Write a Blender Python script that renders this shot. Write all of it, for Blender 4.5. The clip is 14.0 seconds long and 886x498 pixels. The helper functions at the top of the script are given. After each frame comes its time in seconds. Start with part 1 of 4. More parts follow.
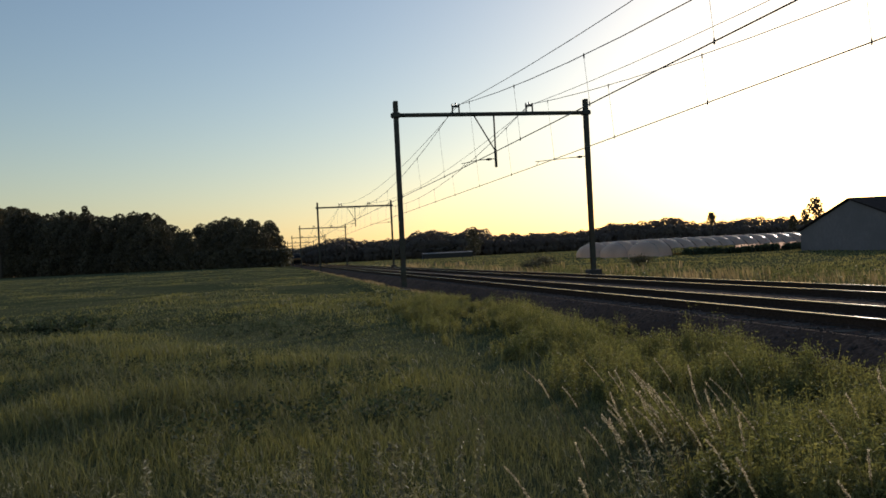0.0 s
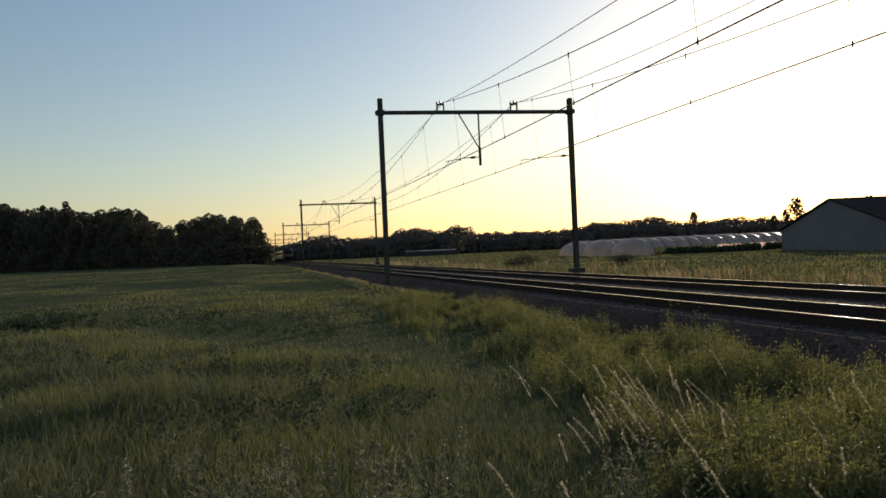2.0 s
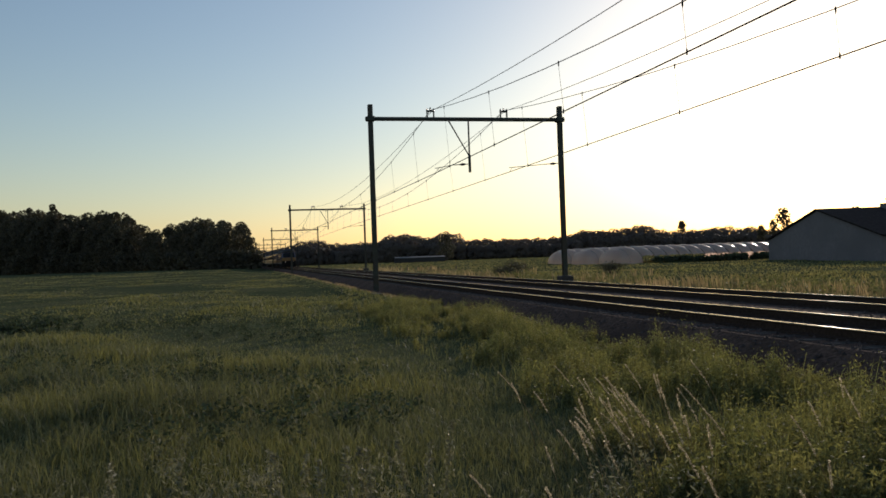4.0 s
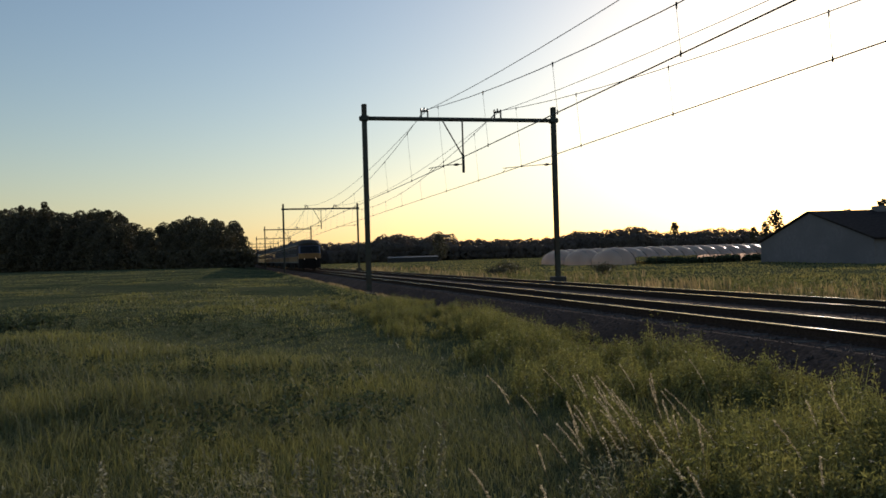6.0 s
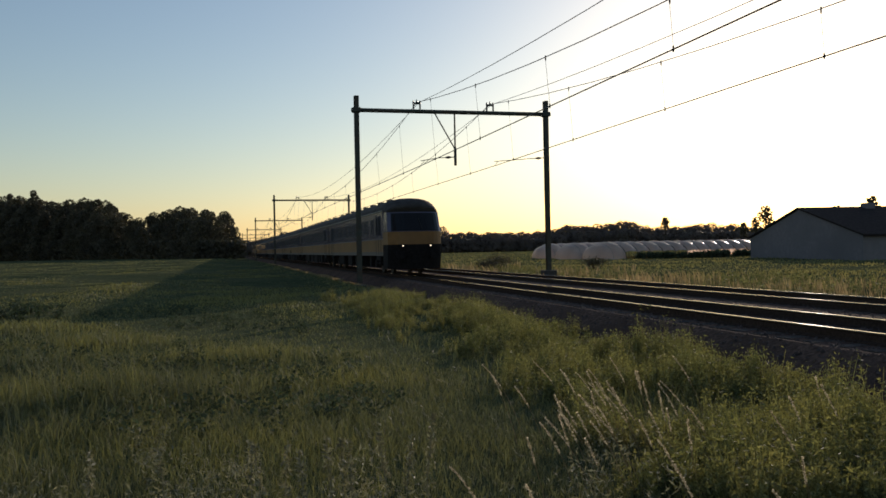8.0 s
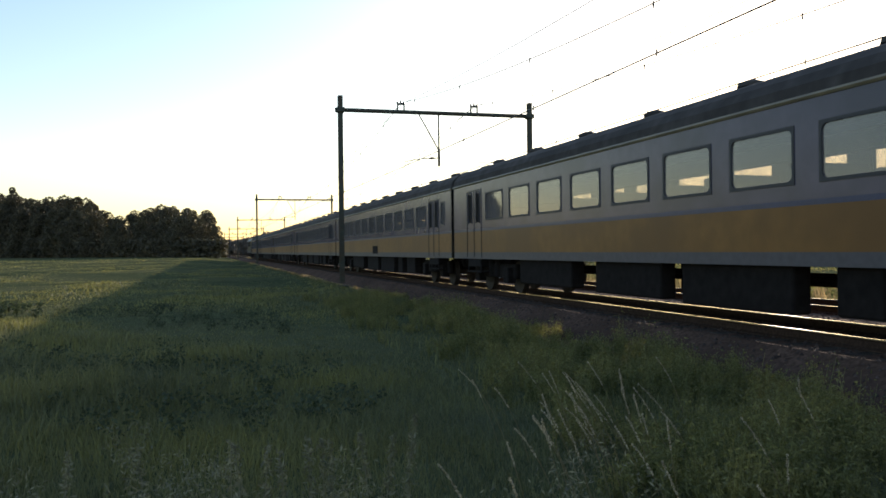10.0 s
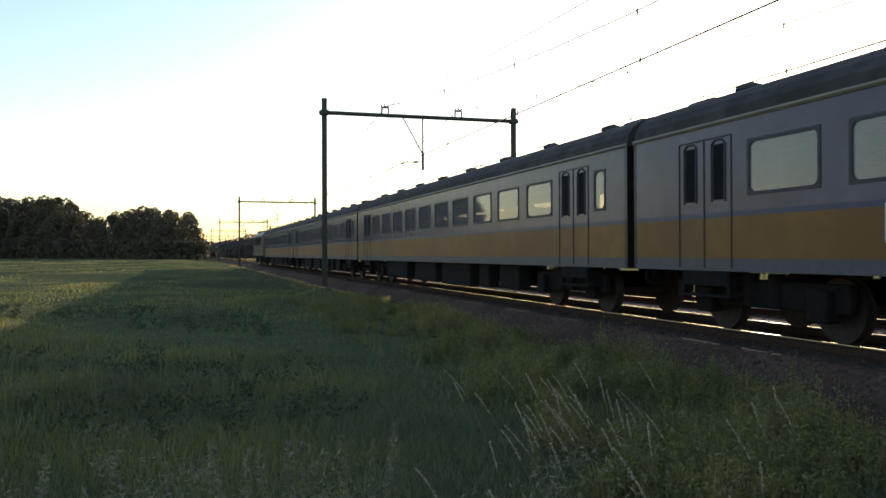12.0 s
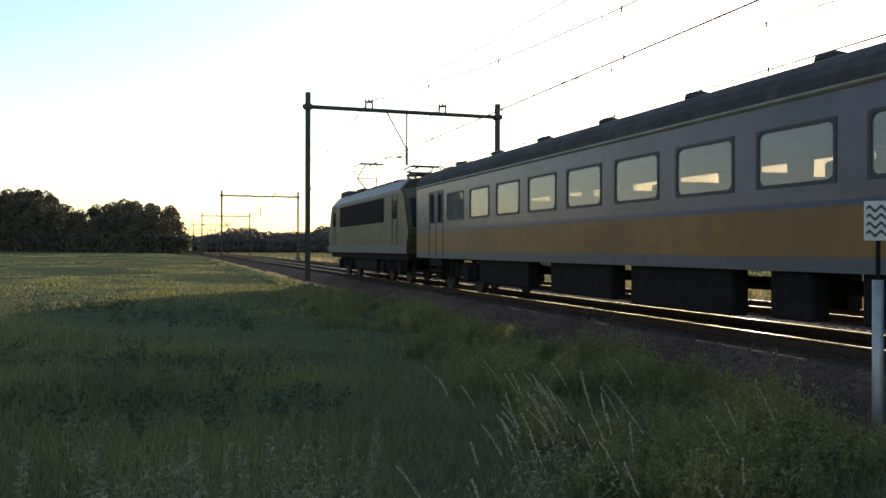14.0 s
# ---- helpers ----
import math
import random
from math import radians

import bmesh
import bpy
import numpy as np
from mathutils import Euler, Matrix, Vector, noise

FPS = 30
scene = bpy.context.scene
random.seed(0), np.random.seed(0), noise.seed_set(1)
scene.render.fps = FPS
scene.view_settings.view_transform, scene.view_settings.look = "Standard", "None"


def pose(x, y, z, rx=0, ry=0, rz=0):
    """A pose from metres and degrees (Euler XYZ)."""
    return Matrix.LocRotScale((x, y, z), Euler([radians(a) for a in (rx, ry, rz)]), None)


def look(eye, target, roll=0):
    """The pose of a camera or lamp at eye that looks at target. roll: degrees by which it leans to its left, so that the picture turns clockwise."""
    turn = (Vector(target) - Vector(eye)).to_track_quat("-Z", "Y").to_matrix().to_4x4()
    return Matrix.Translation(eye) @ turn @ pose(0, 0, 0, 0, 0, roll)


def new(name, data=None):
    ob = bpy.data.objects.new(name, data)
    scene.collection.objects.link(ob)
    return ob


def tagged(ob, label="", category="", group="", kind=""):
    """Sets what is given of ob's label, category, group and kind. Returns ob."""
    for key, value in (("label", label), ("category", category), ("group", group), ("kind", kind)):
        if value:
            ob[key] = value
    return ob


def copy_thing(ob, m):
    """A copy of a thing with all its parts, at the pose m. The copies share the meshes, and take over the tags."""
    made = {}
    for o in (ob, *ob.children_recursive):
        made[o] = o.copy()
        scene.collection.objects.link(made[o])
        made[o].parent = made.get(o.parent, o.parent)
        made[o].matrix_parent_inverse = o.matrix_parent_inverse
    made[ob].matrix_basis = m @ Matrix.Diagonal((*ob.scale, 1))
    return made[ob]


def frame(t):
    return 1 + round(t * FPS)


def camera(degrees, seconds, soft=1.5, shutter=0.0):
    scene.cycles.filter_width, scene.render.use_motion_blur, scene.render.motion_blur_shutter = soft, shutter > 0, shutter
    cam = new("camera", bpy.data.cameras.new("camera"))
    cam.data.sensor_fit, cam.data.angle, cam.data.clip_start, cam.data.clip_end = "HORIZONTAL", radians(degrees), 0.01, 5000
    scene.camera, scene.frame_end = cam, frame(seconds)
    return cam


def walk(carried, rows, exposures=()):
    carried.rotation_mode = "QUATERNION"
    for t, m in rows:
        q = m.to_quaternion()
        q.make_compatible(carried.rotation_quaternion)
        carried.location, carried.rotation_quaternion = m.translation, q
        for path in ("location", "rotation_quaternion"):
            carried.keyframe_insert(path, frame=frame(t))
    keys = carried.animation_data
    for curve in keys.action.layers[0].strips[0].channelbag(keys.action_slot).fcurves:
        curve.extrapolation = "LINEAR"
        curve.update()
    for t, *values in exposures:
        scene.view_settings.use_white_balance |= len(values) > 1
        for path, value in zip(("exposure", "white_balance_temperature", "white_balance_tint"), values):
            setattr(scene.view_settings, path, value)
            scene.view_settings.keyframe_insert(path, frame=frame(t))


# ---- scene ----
# The line runs along +Y; z = 0 is the top of the rails. The camera stands beside it and only turns.
EYE = Vector((0.0, 0.0, 1.275))
cam = camera(56.6, 14.0, soft=1.6)
# seconds, heading to the right of the line, tilt up, lean to the left (degrees)
AIM = [
    (0.0, 11.79, 0.30, -2.87),
    (0.5, 12.19, 0.26, -2.70),
    (1.0, 12.45, 0.09, -2.78),
    (1.5, 12.67, -0.09, -2.77),
    (2.0, 12.91, 0.10, -2.57),
    (2.5, 13.14, 0.20, -2.49),
    (3.0, 13.36, 0.32, -2.26),
    (5.5, 14.04, 0.67, -1.88),
    (6.0, 14.18, 0.52, -1.70),
    (6.5, 14.32, 0.40, -1.44),
    (7.0, 14.42, 0.20, -1.25),
    (7.5, 14.58, -0.03, -1.22),
    (8.0, 14.79, 0.00, -1.17),
    (10.5, 16.32, 0.07, -0.43),
    (11.0, 16.62, 0.13, -0.15),
    (11.5, 16.88, 0.25, -0.16),
    (12.0, 17.16, 0.31, -0.20),
    (12.5, 17.32, 0.35, -0.02),
    (13.0, 17.55, 0.38, 0.33),
    (13.5, 17.69, 0.27, 0.33),
    (14.0, 18.32, -0.01, 0.14),
]


def aim(heading, tilt, lean):
    a, b = radians(heading), radians(tilt)
    return look(EYE, EYE + Vector((math.sin(a) * math.cos(b), math.cos(a) * math.cos(b), math.sin(b))), lean)


walk(cam, [(t, aim(h, p, r)) for t, h, p, r in AIM],
     exposures=[(0, 0.0, 6250, 16), (8.0, 0.0, 6250, 16), (8.6, 0.05, 6250, 16), (10.3, 1.2, 6350, 16), (14, 1.22, 6350, 16)])

# ---- light ----
SUN_HEADING, SUN_HEIGHT = 39.0, 12.3
world = bpy.data.worlds.new("evening_sky")
scene.world = world
world.use_nodes = True
wt = world.node_tree
sky = wt.nodes.new("ShaderNodeTexSky")
sky.sky_type, sky.sun_disc = "NISHITA", False
sky.sun_elevation, sky.sun_rotation = radians(SUN_HEIGHT), radians(SUN_HEADING)
sky.air_density, sky.dust_density, sky.ozone_density = 1.25, 0.65, 2.0
wt.links.new(sky.outputs[0], wt.nodes["Background"].inputs[0])
wt.nodes["Background"].inputs[1].default_value = 0.11
sun = new("sun", bpy.data.lights.new("sun", "SUN"))
sun.data.energy, sun.data.angle, sun.data.color = 2.6, radians(0.6), (1.0, 0.86, 0.68)
sa, se = radians(SUN_HEADING), radians(SUN_HEIGHT)
sun.matrix_world = look((60, 60, 40), Vector((60, 60, 40)) - Vector((math.sin(sa) * math.cos(se), math.cos(sa) * math.cos(se), math.sin(se))))


# ---- materials ----
def material(name, color, rough=0.6, metal=0.0, vary=0.15, grain=8.0, bump=0.0, bump_scale=40.0, stain=None, stain_scale=0.6,
             spec=0.5, per_object=0.0, per_island=0.0, space="Object"):
    m = bpy.data.materials.new(name)
    m.use_nodes = True
    nt = m.node_tree
    b = nt.nodes["Principled BSDF"]
    b.inputs["Roughness"].default_value, b.inputs["Metallic"].default_value = rough, metal
    b.inputs["Specular IOR Level"].default_value = spec
    coord = nt.nodes.new("ShaderNodeTexCoord")
    fine = nt.nodes.new("ShaderNodeTexNoise")
    fine.inputs["Scale"].default_value, fine.inputs["Detail"].default_value = grain, 6
    nt.links.new(coord.outputs[space], fine.inputs["Vector"])
    ramp = nt.nodes.new("ShaderNodeMapRange")
    ramp.inputs[1].default_value, ramp.inputs[2].default_value = 0.3, 0.7
    ramp.inputs[3].default_value, ramp.inputs[4].default_value = 1 - vary, 1 + vary
    nt.links.new(fine.outputs["Fac"], ramp.inputs[0])
    shade = nt.nodes.new("ShaderNodeMix")
    shade.data_type, shade.blend_type = "RGBA", "MULTIPLY"
    shade.inputs[0].default_value = 1
    shade.inputs[6].default_value = (*color, 1)
    nt.links.new(ramp.outputs[0], shade.inputs[7])
    out = shade.outputs[2]
    if stain:
        big = nt.nodes.new("ShaderNodeTexNoise")
        big.inputs["Scale"].default_value, big.inputs["Detail"].default_value = stain_scale, 4
        nt.links.new(coord.outputs[space], big.inputs["Vector"])
        cut = nt.nodes.new("ShaderNodeMapRange")
        cut.inputs[1].default_value, cut.inputs[2].default_value = 0.42, 0.62
        nt.links.new(big.outputs["Fac"], cut.inputs[0])
        mix = nt.nodes.new("ShaderNodeMix")
        mix.data_type = "RGBA"
        nt.links.new(cut.outputs[0], mix.inputs[0])
        nt.links.new(out, mix.inputs[6])
        mix.inputs[7].default_value = (*stain, 1)
        out = mix.outputs[2]
    for amount, node, socket in ((per_object, "ShaderNodeObjectInfo", "Random"), (per_island, "ShaderNodeNewGeometry", "Random Per Island")):
        if amount:
            info = nt.nodes.new(node)
            rr = nt.nodes.new("ShaderNodeMapRange")
            rr.inputs[3].default_value, rr.inputs[4].default_value = 1 - amount, 1 + amount
            nt.links.new(info.outputs[socket], rr.inputs[0])
            mm = nt.nodes.new("ShaderNodeMix")
            mm.data_type, mm.blend_type = "RGBA", "MULTIPLY"
            mm.inputs[0].default_value = 1
            nt.links.new(out, mm.inputs[6])
            nt.links.new(rr.outputs[0], mm.inputs[7])
            out = mm.outputs[2]
    nt.links.new(out, b.inputs["Base Color"])
    if bump:
        bn = nt.nodes.new("ShaderNodeTexNoise")
        bn.inputs["Scale"].default_value, bn.inputs["Detail"].default_value = bump_scale, 5
        nt.links.new(coord.outputs[space], bn.inputs["Vector"])
        bp = nt.nodes.new("ShaderNodeBump")
        bp.inputs["Strength"].default_value, bp.inputs["Distance"].default_value = 0.8, bump
        nt.links.new(bn.outputs["Fac"], bp.inputs["Height"])
        nt.links.new(bp.outputs[0], b.inputs["Normal"])
    return m


def leaf_material(name, color, second, through_color, share=0.45, patch=0.25, rough=0.6, uneven=0.4):
    """Leaves and blades: diffuse with light coming through; patches over the ground and blade by blade."""
    m = bpy.data.materials.new(name)
    m.use_nodes = True
    nt = m.node_tree
    nt.nodes.remove(nt.nodes["Principled BSDF"])
    coord = nt.nodes.new("ShaderNodeNewGeometry")
    n = nt.nodes.new("ShaderNodeTexNoise")
    n.inputs["Scale"].default_value, n.inputs["Detail"].default_value = patch, 4
    nt.links.new(coord.outputs["Position"], n.inputs["Vector"])
    cut = nt.nodes.new("ShaderNodeMapRange")
    cut.inputs[1].default_value, cut.inputs[2].default_value = 0.38, 0.62
    nt.links.new(n.outputs["Fac"], cut.inputs[0])
    mix = nt.nodes.new("ShaderNodeMix")
    mix.data_type = "RGBA"
    mix.inputs[6].default_value, mix.inputs[7].default_value = (*color, 1), (*second, 1)
    nt.links.new(cut.outputs[0], mix.inputs[0])
    rr = nt.nodes.new("ShaderNodeMapRange")
    rr.inputs[3].default_value, rr.inputs[4].default_value = 1 - uneven, 1 + uneven
    nt.links.new(coord.outputs["Random Per Island"], rr.inputs[0])
    mm = nt.nodes.new("ShaderNodeMix")
    mm.data_type, mm.blend_type = "RGBA", "MULTIPLY"
    mm.inputs[0].default_value = 1
    nt.links.new(mix.outputs[2], mm.inputs[6])
    nt.links.new(rr.outputs[0], mm.inputs[7])
    tint = nt.nodes.new("ShaderNodeMix")
    tint.data_type, tint.blend_type = "RGBA", "MULTIPLY"
    tint.inputs[0].default_value = 1
    nt.links.new(mm.outputs[2], tint.inputs[6])
    tint.inputs[7].default_value = (*through_color, 1)
    d = nt.nodes.new("ShaderNodeBsdfPrincipled")
    d.inputs["Roughness"].default_value, d.inputs["Specular IOR Level"].default_value = rough, 0.12
    tr = nt.nodes.new("ShaderNodeBsdfTranslucent")
    nt.links.new(mm.outputs[2], d.inputs["Base Color"])
    nt.links.new(tint.outputs[2], tr.inputs["Color"])
    ms = nt.nodes.new("ShaderNodeMixShader")
    ms.inputs[0].default_value = share
    nt.links.new(d.outputs[0], ms.inputs[1])
    nt.links.new(tr.outputs[0], ms.inputs[2])
    nt.links.new(ms.outputs[0], nt.nodes["Material Output"].inputs[0])
    return m


def glass_material(name, tint=(0.55, 0.6, 0.62)):
    """A thin dusty pane: sees through, mirrors by its angle."""
    m = bpy.data.materials.new(name)
    m.use_nodes = True
    nt = m.node_tree
    nt.nodes.remove(nt.nodes["Principled BSDF"])
    t = nt.nodes.new("ShaderNodeBsdfTransparent")
    t.inputs[0].default_value = (*tint, 1)
    g = nt.nodes.new("ShaderNodeBsdfGlossy")
    g.inputs["Roughness"].default_value = 0.03
    f = nt.nodes.new("ShaderNodeLayerWeight")
    power = nt.nodes.new("ShaderNodeMath")
    power.operation = "POWER"
    power.inputs[1].default_value = 2.6
    nt.links.new(f.outputs["Facing"], power.inputs[0])
    scale = nt.nodes.new("ShaderNodeMapRange")
    scale.inputs[3].default_value, scale.inputs[4].default_value = 0.07, 0.62
    nt.links.new(power.outputs[0], scale.inputs[0])
    ms = nt.nodes.new("ShaderNodeMixShader")
    nt.links.new(scale.outputs[0], ms.inputs[0])
    dust = nt.nodes.new("ShaderNodeBsdfDiffuse")
    dust.inputs[0].default_value = (0.36, 0.33, 0.34, 1)
    coord = nt.nodes.new("ShaderNodeTexCoord")
    cloud = nt.nodes.new("ShaderNodeTexNoise")
    cloud.inputs["Scale"].default_value, cloud.inputs["Detail"].default_value = 2.5, 5
    nt.links.new(coord.outputs["Object"], cloud.inputs["Vector"])
    amount = nt.nodes.new("ShaderNodeMapRange")
    amount.inputs[1].default_value, amount.inputs[2].default_value = 0.3, 0.7
    amount.inputs[3].default_value, amount.inputs[4].default_value = 0.2, 0.36
    nt.links.new(cloud.outputs["Fac"], amount.inputs[0])
    soiled = nt.nodes.new("ShaderNodeMixShader")
    nt.links.new(amount.outputs[0], soiled.inputs[0])
    nt.links.new(t.outputs[0], soiled.inputs[1])
    nt.links.new(dust.outputs[0], soiled.inputs[2])
    nt.links.new(soiled.outputs[0], ms.inputs[1])
    nt.links.new(g.outputs[0], ms.inputs[2])
    nt.links.new(ms.outputs[0], nt.nodes["Material Output"].inputs[0])
    return m


def glow_material(name, color, strength):
    m = bpy.data.materials.new(name)
    m.use_nodes = True
    b = m.node_tree.nodes["Principled BSDF"]
    b.inputs["Emission Color"].default_value, b.inputs["Emission Strength"].default_value = (*color, 1), strength
    return m


SOIL = material("field_soil", (0.072, 0.084, 0.044), 0.95, vary=0.4, grain=1.5, bump=0.08, bump_scale=3, stain=(0.10, 0.105, 0.056), stain_scale=0.08, spec=0.0)
BALLAST = material("ballast_stone", (0.122, 0.078, 0.060), 0.95, vary=0.5, grain=14, bump=0.06, bump_scale=16, stain=(0.09, 0.058, 0.045), stain_scale=0.5, spec=0.02)
STONE = material("loose_stone", (0.08, 0.058, 0.05), 0.95, vary=0.3, per_island=0.5, spec=0.2)
SLEEPER = material("sleeper_concrete", (0.075, 0.064, 0.056), 0.85, vary=0.3, grain=10, stain=(0.05, 0.04, 0.034), stain_scale=3, per_object=0.2, spec=0.1)
RAIL_SIDE = material("rusty_rail", (0.055, 0.038, 0.031), 0.95, vary=0.3, grain=20, spec=0.0)
RAIL_TOP = material("polished_rail", (0.24, 0.235, 0.23), 0.10, 1.0, vary=0.2, grain=5)
MAST = material("weathered_mast_steel", (0.045, 0.05, 0.04), 0.65, 0.2, vary=0.3, grain=6, stain=(0.06, 0.045, 0.03), stain_scale=2)
CONCRETE = material("grey_concrete", (0.045, 0.04, 0.037), 0.9, vary=0.25, grain=9, bump=0.01)
COPPER = material("copper_wire", (0.06, 0.05, 0.045), 0.5, 0.6)
PORCELAIN = material("brown_porcelain", (0.06, 0.03, 0.02), 0.3)
FIELD = leaf_material("field_blade", (0.126, 0.141, 0.090), (0.208, 0.207, 0.092), (1.38, 1.27, 0.7), share=0.34, patch=0.22, uneven=0.28)
VERGE = leaf_material("verge_blade", (0.132, 0.146, 0.084), (0.19, 0.19, 0.09), (1.4, 1.3, 0.68), share=0.36, patch=0.6)
WEED = leaf_material("weed_leaf", (0.135, 0.15, 0.074), (0.215, 0.21, 0.10), (1.42, 1.3, 0.65), share=0.42, patch=1.2)
MEADOW = leaf_material("meadow_blade", (0.16, 0.17, 0.085), (0.23, 0.215, 0.105), (1.4, 1.25, 0.7), share=0.36, patch=0.1)
GREYWEED = leaf_material("grey_weed", (0.185, 0.18, 0.12), (0.25, 0.235, 0.16), (1.2, 1.15, 0.8), share=0.3, patch=1.5)
BROADLEAF = leaf_material("broad_leaf", (0.062, 0.076, 0.05), (0.08, 0.094, 0.058), (1.2, 1.3, 0.75), share=0.2, patch=0.8, rough=0.85)
STRAW = leaf_material("dry_grass", (0.36, 0.29, 0.18), (0.26, 0.23, 0.13), (1.3, 1.1, 0.8), share=0.4, patch=0.5)
SEED = leaf_material("pale_seed_head", (0.62, 0.55, 0.43), (0.55, 0.48, 0.37), (1.15, 1.1, 0.95), share=0.65, patch=2)
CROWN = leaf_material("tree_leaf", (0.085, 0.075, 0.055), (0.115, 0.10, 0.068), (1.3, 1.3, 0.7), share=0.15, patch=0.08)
# far leaves: distance haze is put into this paler, greyer base colour
FARCROWN = leaf_material("hazed_far_tree_leaf", (0.125, 0.10, 0.085), (0.14, 0.115, 0.095), (1.3, 1.1, 0.85), share=0.25, patch=0.03, uneven=0.1)
BARK = material("tree_bark", (0.07, 0.055, 0.04), 0.95, vary=0.3, grain=4, bump=0.03, bump_scale=6)


# ---- building helpers ----
def mesh_object(name, bm, mat, smooth=False):
    me = bpy.data.meshes.new(name)
    bmesh.ops.recalc_face_normals(bm, faces=bm.faces)
    bm.to_mesh(me)
    bm.free()
    me.materials.append(mat)
    if smooth:
        me.polygons.foreach_set("use_smooth", [True] * len(me.polygons))
    return new(name, me)


def part(name, bm, mat, parent, label="", smooth=False):
    ob = mesh_object(name, bm, mat, smooth)
    ob.parent = parent
    return tagged(ob, label)


def again(ob, x=0.0, y=0.0, z=0.0, rz=0.0):
    """One more piece on the same mesh and parent, shifted."""
    c = ob.copy()
    scene.collection.objects.link(c)
    c.matrix_basis = pose(x, y, z, 0, 0, rz) @ ob.matrix_basis
    return c


def box(bm, x0, x1, y0, y1, z0, z1, bevel=0.0):
    vs = [bm.verts.new((x, y, z)) for x in (x0, x1) for y in (y0, y1) for z in (z0, z1)]
    fs = [bm.faces.new([vs[i] for i in q]) for q in ((0, 1, 3, 2), (4, 6, 7, 5), (0, 4, 5, 1), (2, 3, 7, 6), (0, 2, 6, 4), (1, 5, 7, 3))]
    if bevel:
        es = list({e for f in fs for e in f.edges})
        bmesh.ops.bevel(bm, geom=es, offset=bevel, segments=2, affect="EDGES", profile=0.5)
    return bm


def tube(bm, a, b, r0, r1=None, n=8, caps=True):
    a, b = Vector(a), Vector(b)
    r1 = r0 if r1 is None else r1
    q = (b - a).to_track_quat("Z", "Y").to_matrix()
    rings = []
    for p, r in ((a, r0), (b, r1)):
        rings.append([bm.verts.new(p + q @ Vector((r * math.cos(2 * math.pi * i / n), r * math.sin(2 * math.pi * i / n), 0))) for i in range(n)])
    for i in range(n):
        bm.faces.new((rings[0][i], rings[0][(i + 1) % n], rings[1][(i + 1) % n], rings[1][i]))
    if caps:
        bm.faces.new(rings[0][::-1])
        bm.faces.new(rings[1])
    return bm


def pipe(bm, pts, r, n=5):
    """One bent tube through all the points."""
    pts = [Vector(p) for p in pts]
    rings = []
    for i, p in enumerate(pts):
        q = (pts[min(i + 1, len(pts) - 1)] - pts[max(i - 1, 0)]).to_track_quat("Z", "Y").to_matrix()
        k = r[i] if isinstance(r, (list, tuple)) else r
        rings.append([bm.verts.new(p + q @ Vector((k * math.cos(2 * math.pi * j / n), k * math.sin(2 * math.pi * j / n), 0))) for j in range(n)])
    for a, b in zip(rings, rings[1:]):
        for j in range(n):
            bm.faces.new((a[j], a[(j + 1) % n], b[(j + 1) % n], b[j]))
    bm.faces.new(rings[0][::-1])
    bm.faces.new(rings[-1])
    return bm


def prism(bm, outline, y0, y1):
    """A closed outline in x and z, drawn out along y."""
    a = [bm.verts.new((x, y0, z)) for x, z in outline]
    b = [bm.verts.new((x, y1, z)) for x, z in outline]
    n = len(outline)
    for i in range(n):
        bm.faces.new((a[i], a[(i + 1) % n], b[(i + 1) % n], b[i]))
    bm.faces.new(a[::-1])
    bm.faces.new(b)
    return bm


def raw_mesh(name, verts, quads, mat, tris=None):
    """A large mesh straight from arrays."""
    me = bpy.data.meshes.new(name)
    v = np.asarray(verts, np.float32).reshape(-1, 3)
    loops = np.asarray(quads, np.int32).reshape(-1)
    sizes = np.full(len(loops) // 4, 4, np.int32)
    if tris is not None:
        t = np.asarray(tris, np.int32).reshape(-1)
        loops, sizes = np.concatenate([loops, t]), np.concatenate([sizes, np.full(len(t) // 3, 3, np.int32)])
    me.vertices.add(len(v))
    me.vertices.foreach_set("co", v.ravel())
    me.loops.add(len(loops))
    me.loops.foreach_set("vertex_index", loops)
    me.polygons.add(len(sizes))
    me.polygons.foreach_set("loop_start", np.concatenate([[0], np.cumsum(sizes)[:-1]]).astype(np.int32))
    me.update(calc_edges=True)
    me.materials.append(mat)
    return new(name, me)


def ground_height(x, y):
    """The lie of the land beside and below the line."""
    x, y = np.asarray(x, float), np.asarray(y, float)
    rise = np.clip((y - 15) / 200, 0, 1) * np.clip((5 - x) / 6, 0, 1) * 0.75
    swell = 0.06 * np.sin(x * 0.31 + 1) * np.sin(y * 0.23) + 0.03 * np.sin(x * 0.9) * np.sin(y * 0.8 + 2)
    bank = 0.04 * np.exp(-((x - 5.2) / 1.2) ** 2) + 0.24 * np.exp(-((x - 6.1) / 0.75) ** 2) * np.clip((y - 14) / 22, 0, 1)
    under = np.where((x > 7.3) & (x < 16.4), -0.12, 0)
    return -0.72 + rise + swell * np.where(np.abs(x - 11.4) < 6, 0, 1) + bank + under


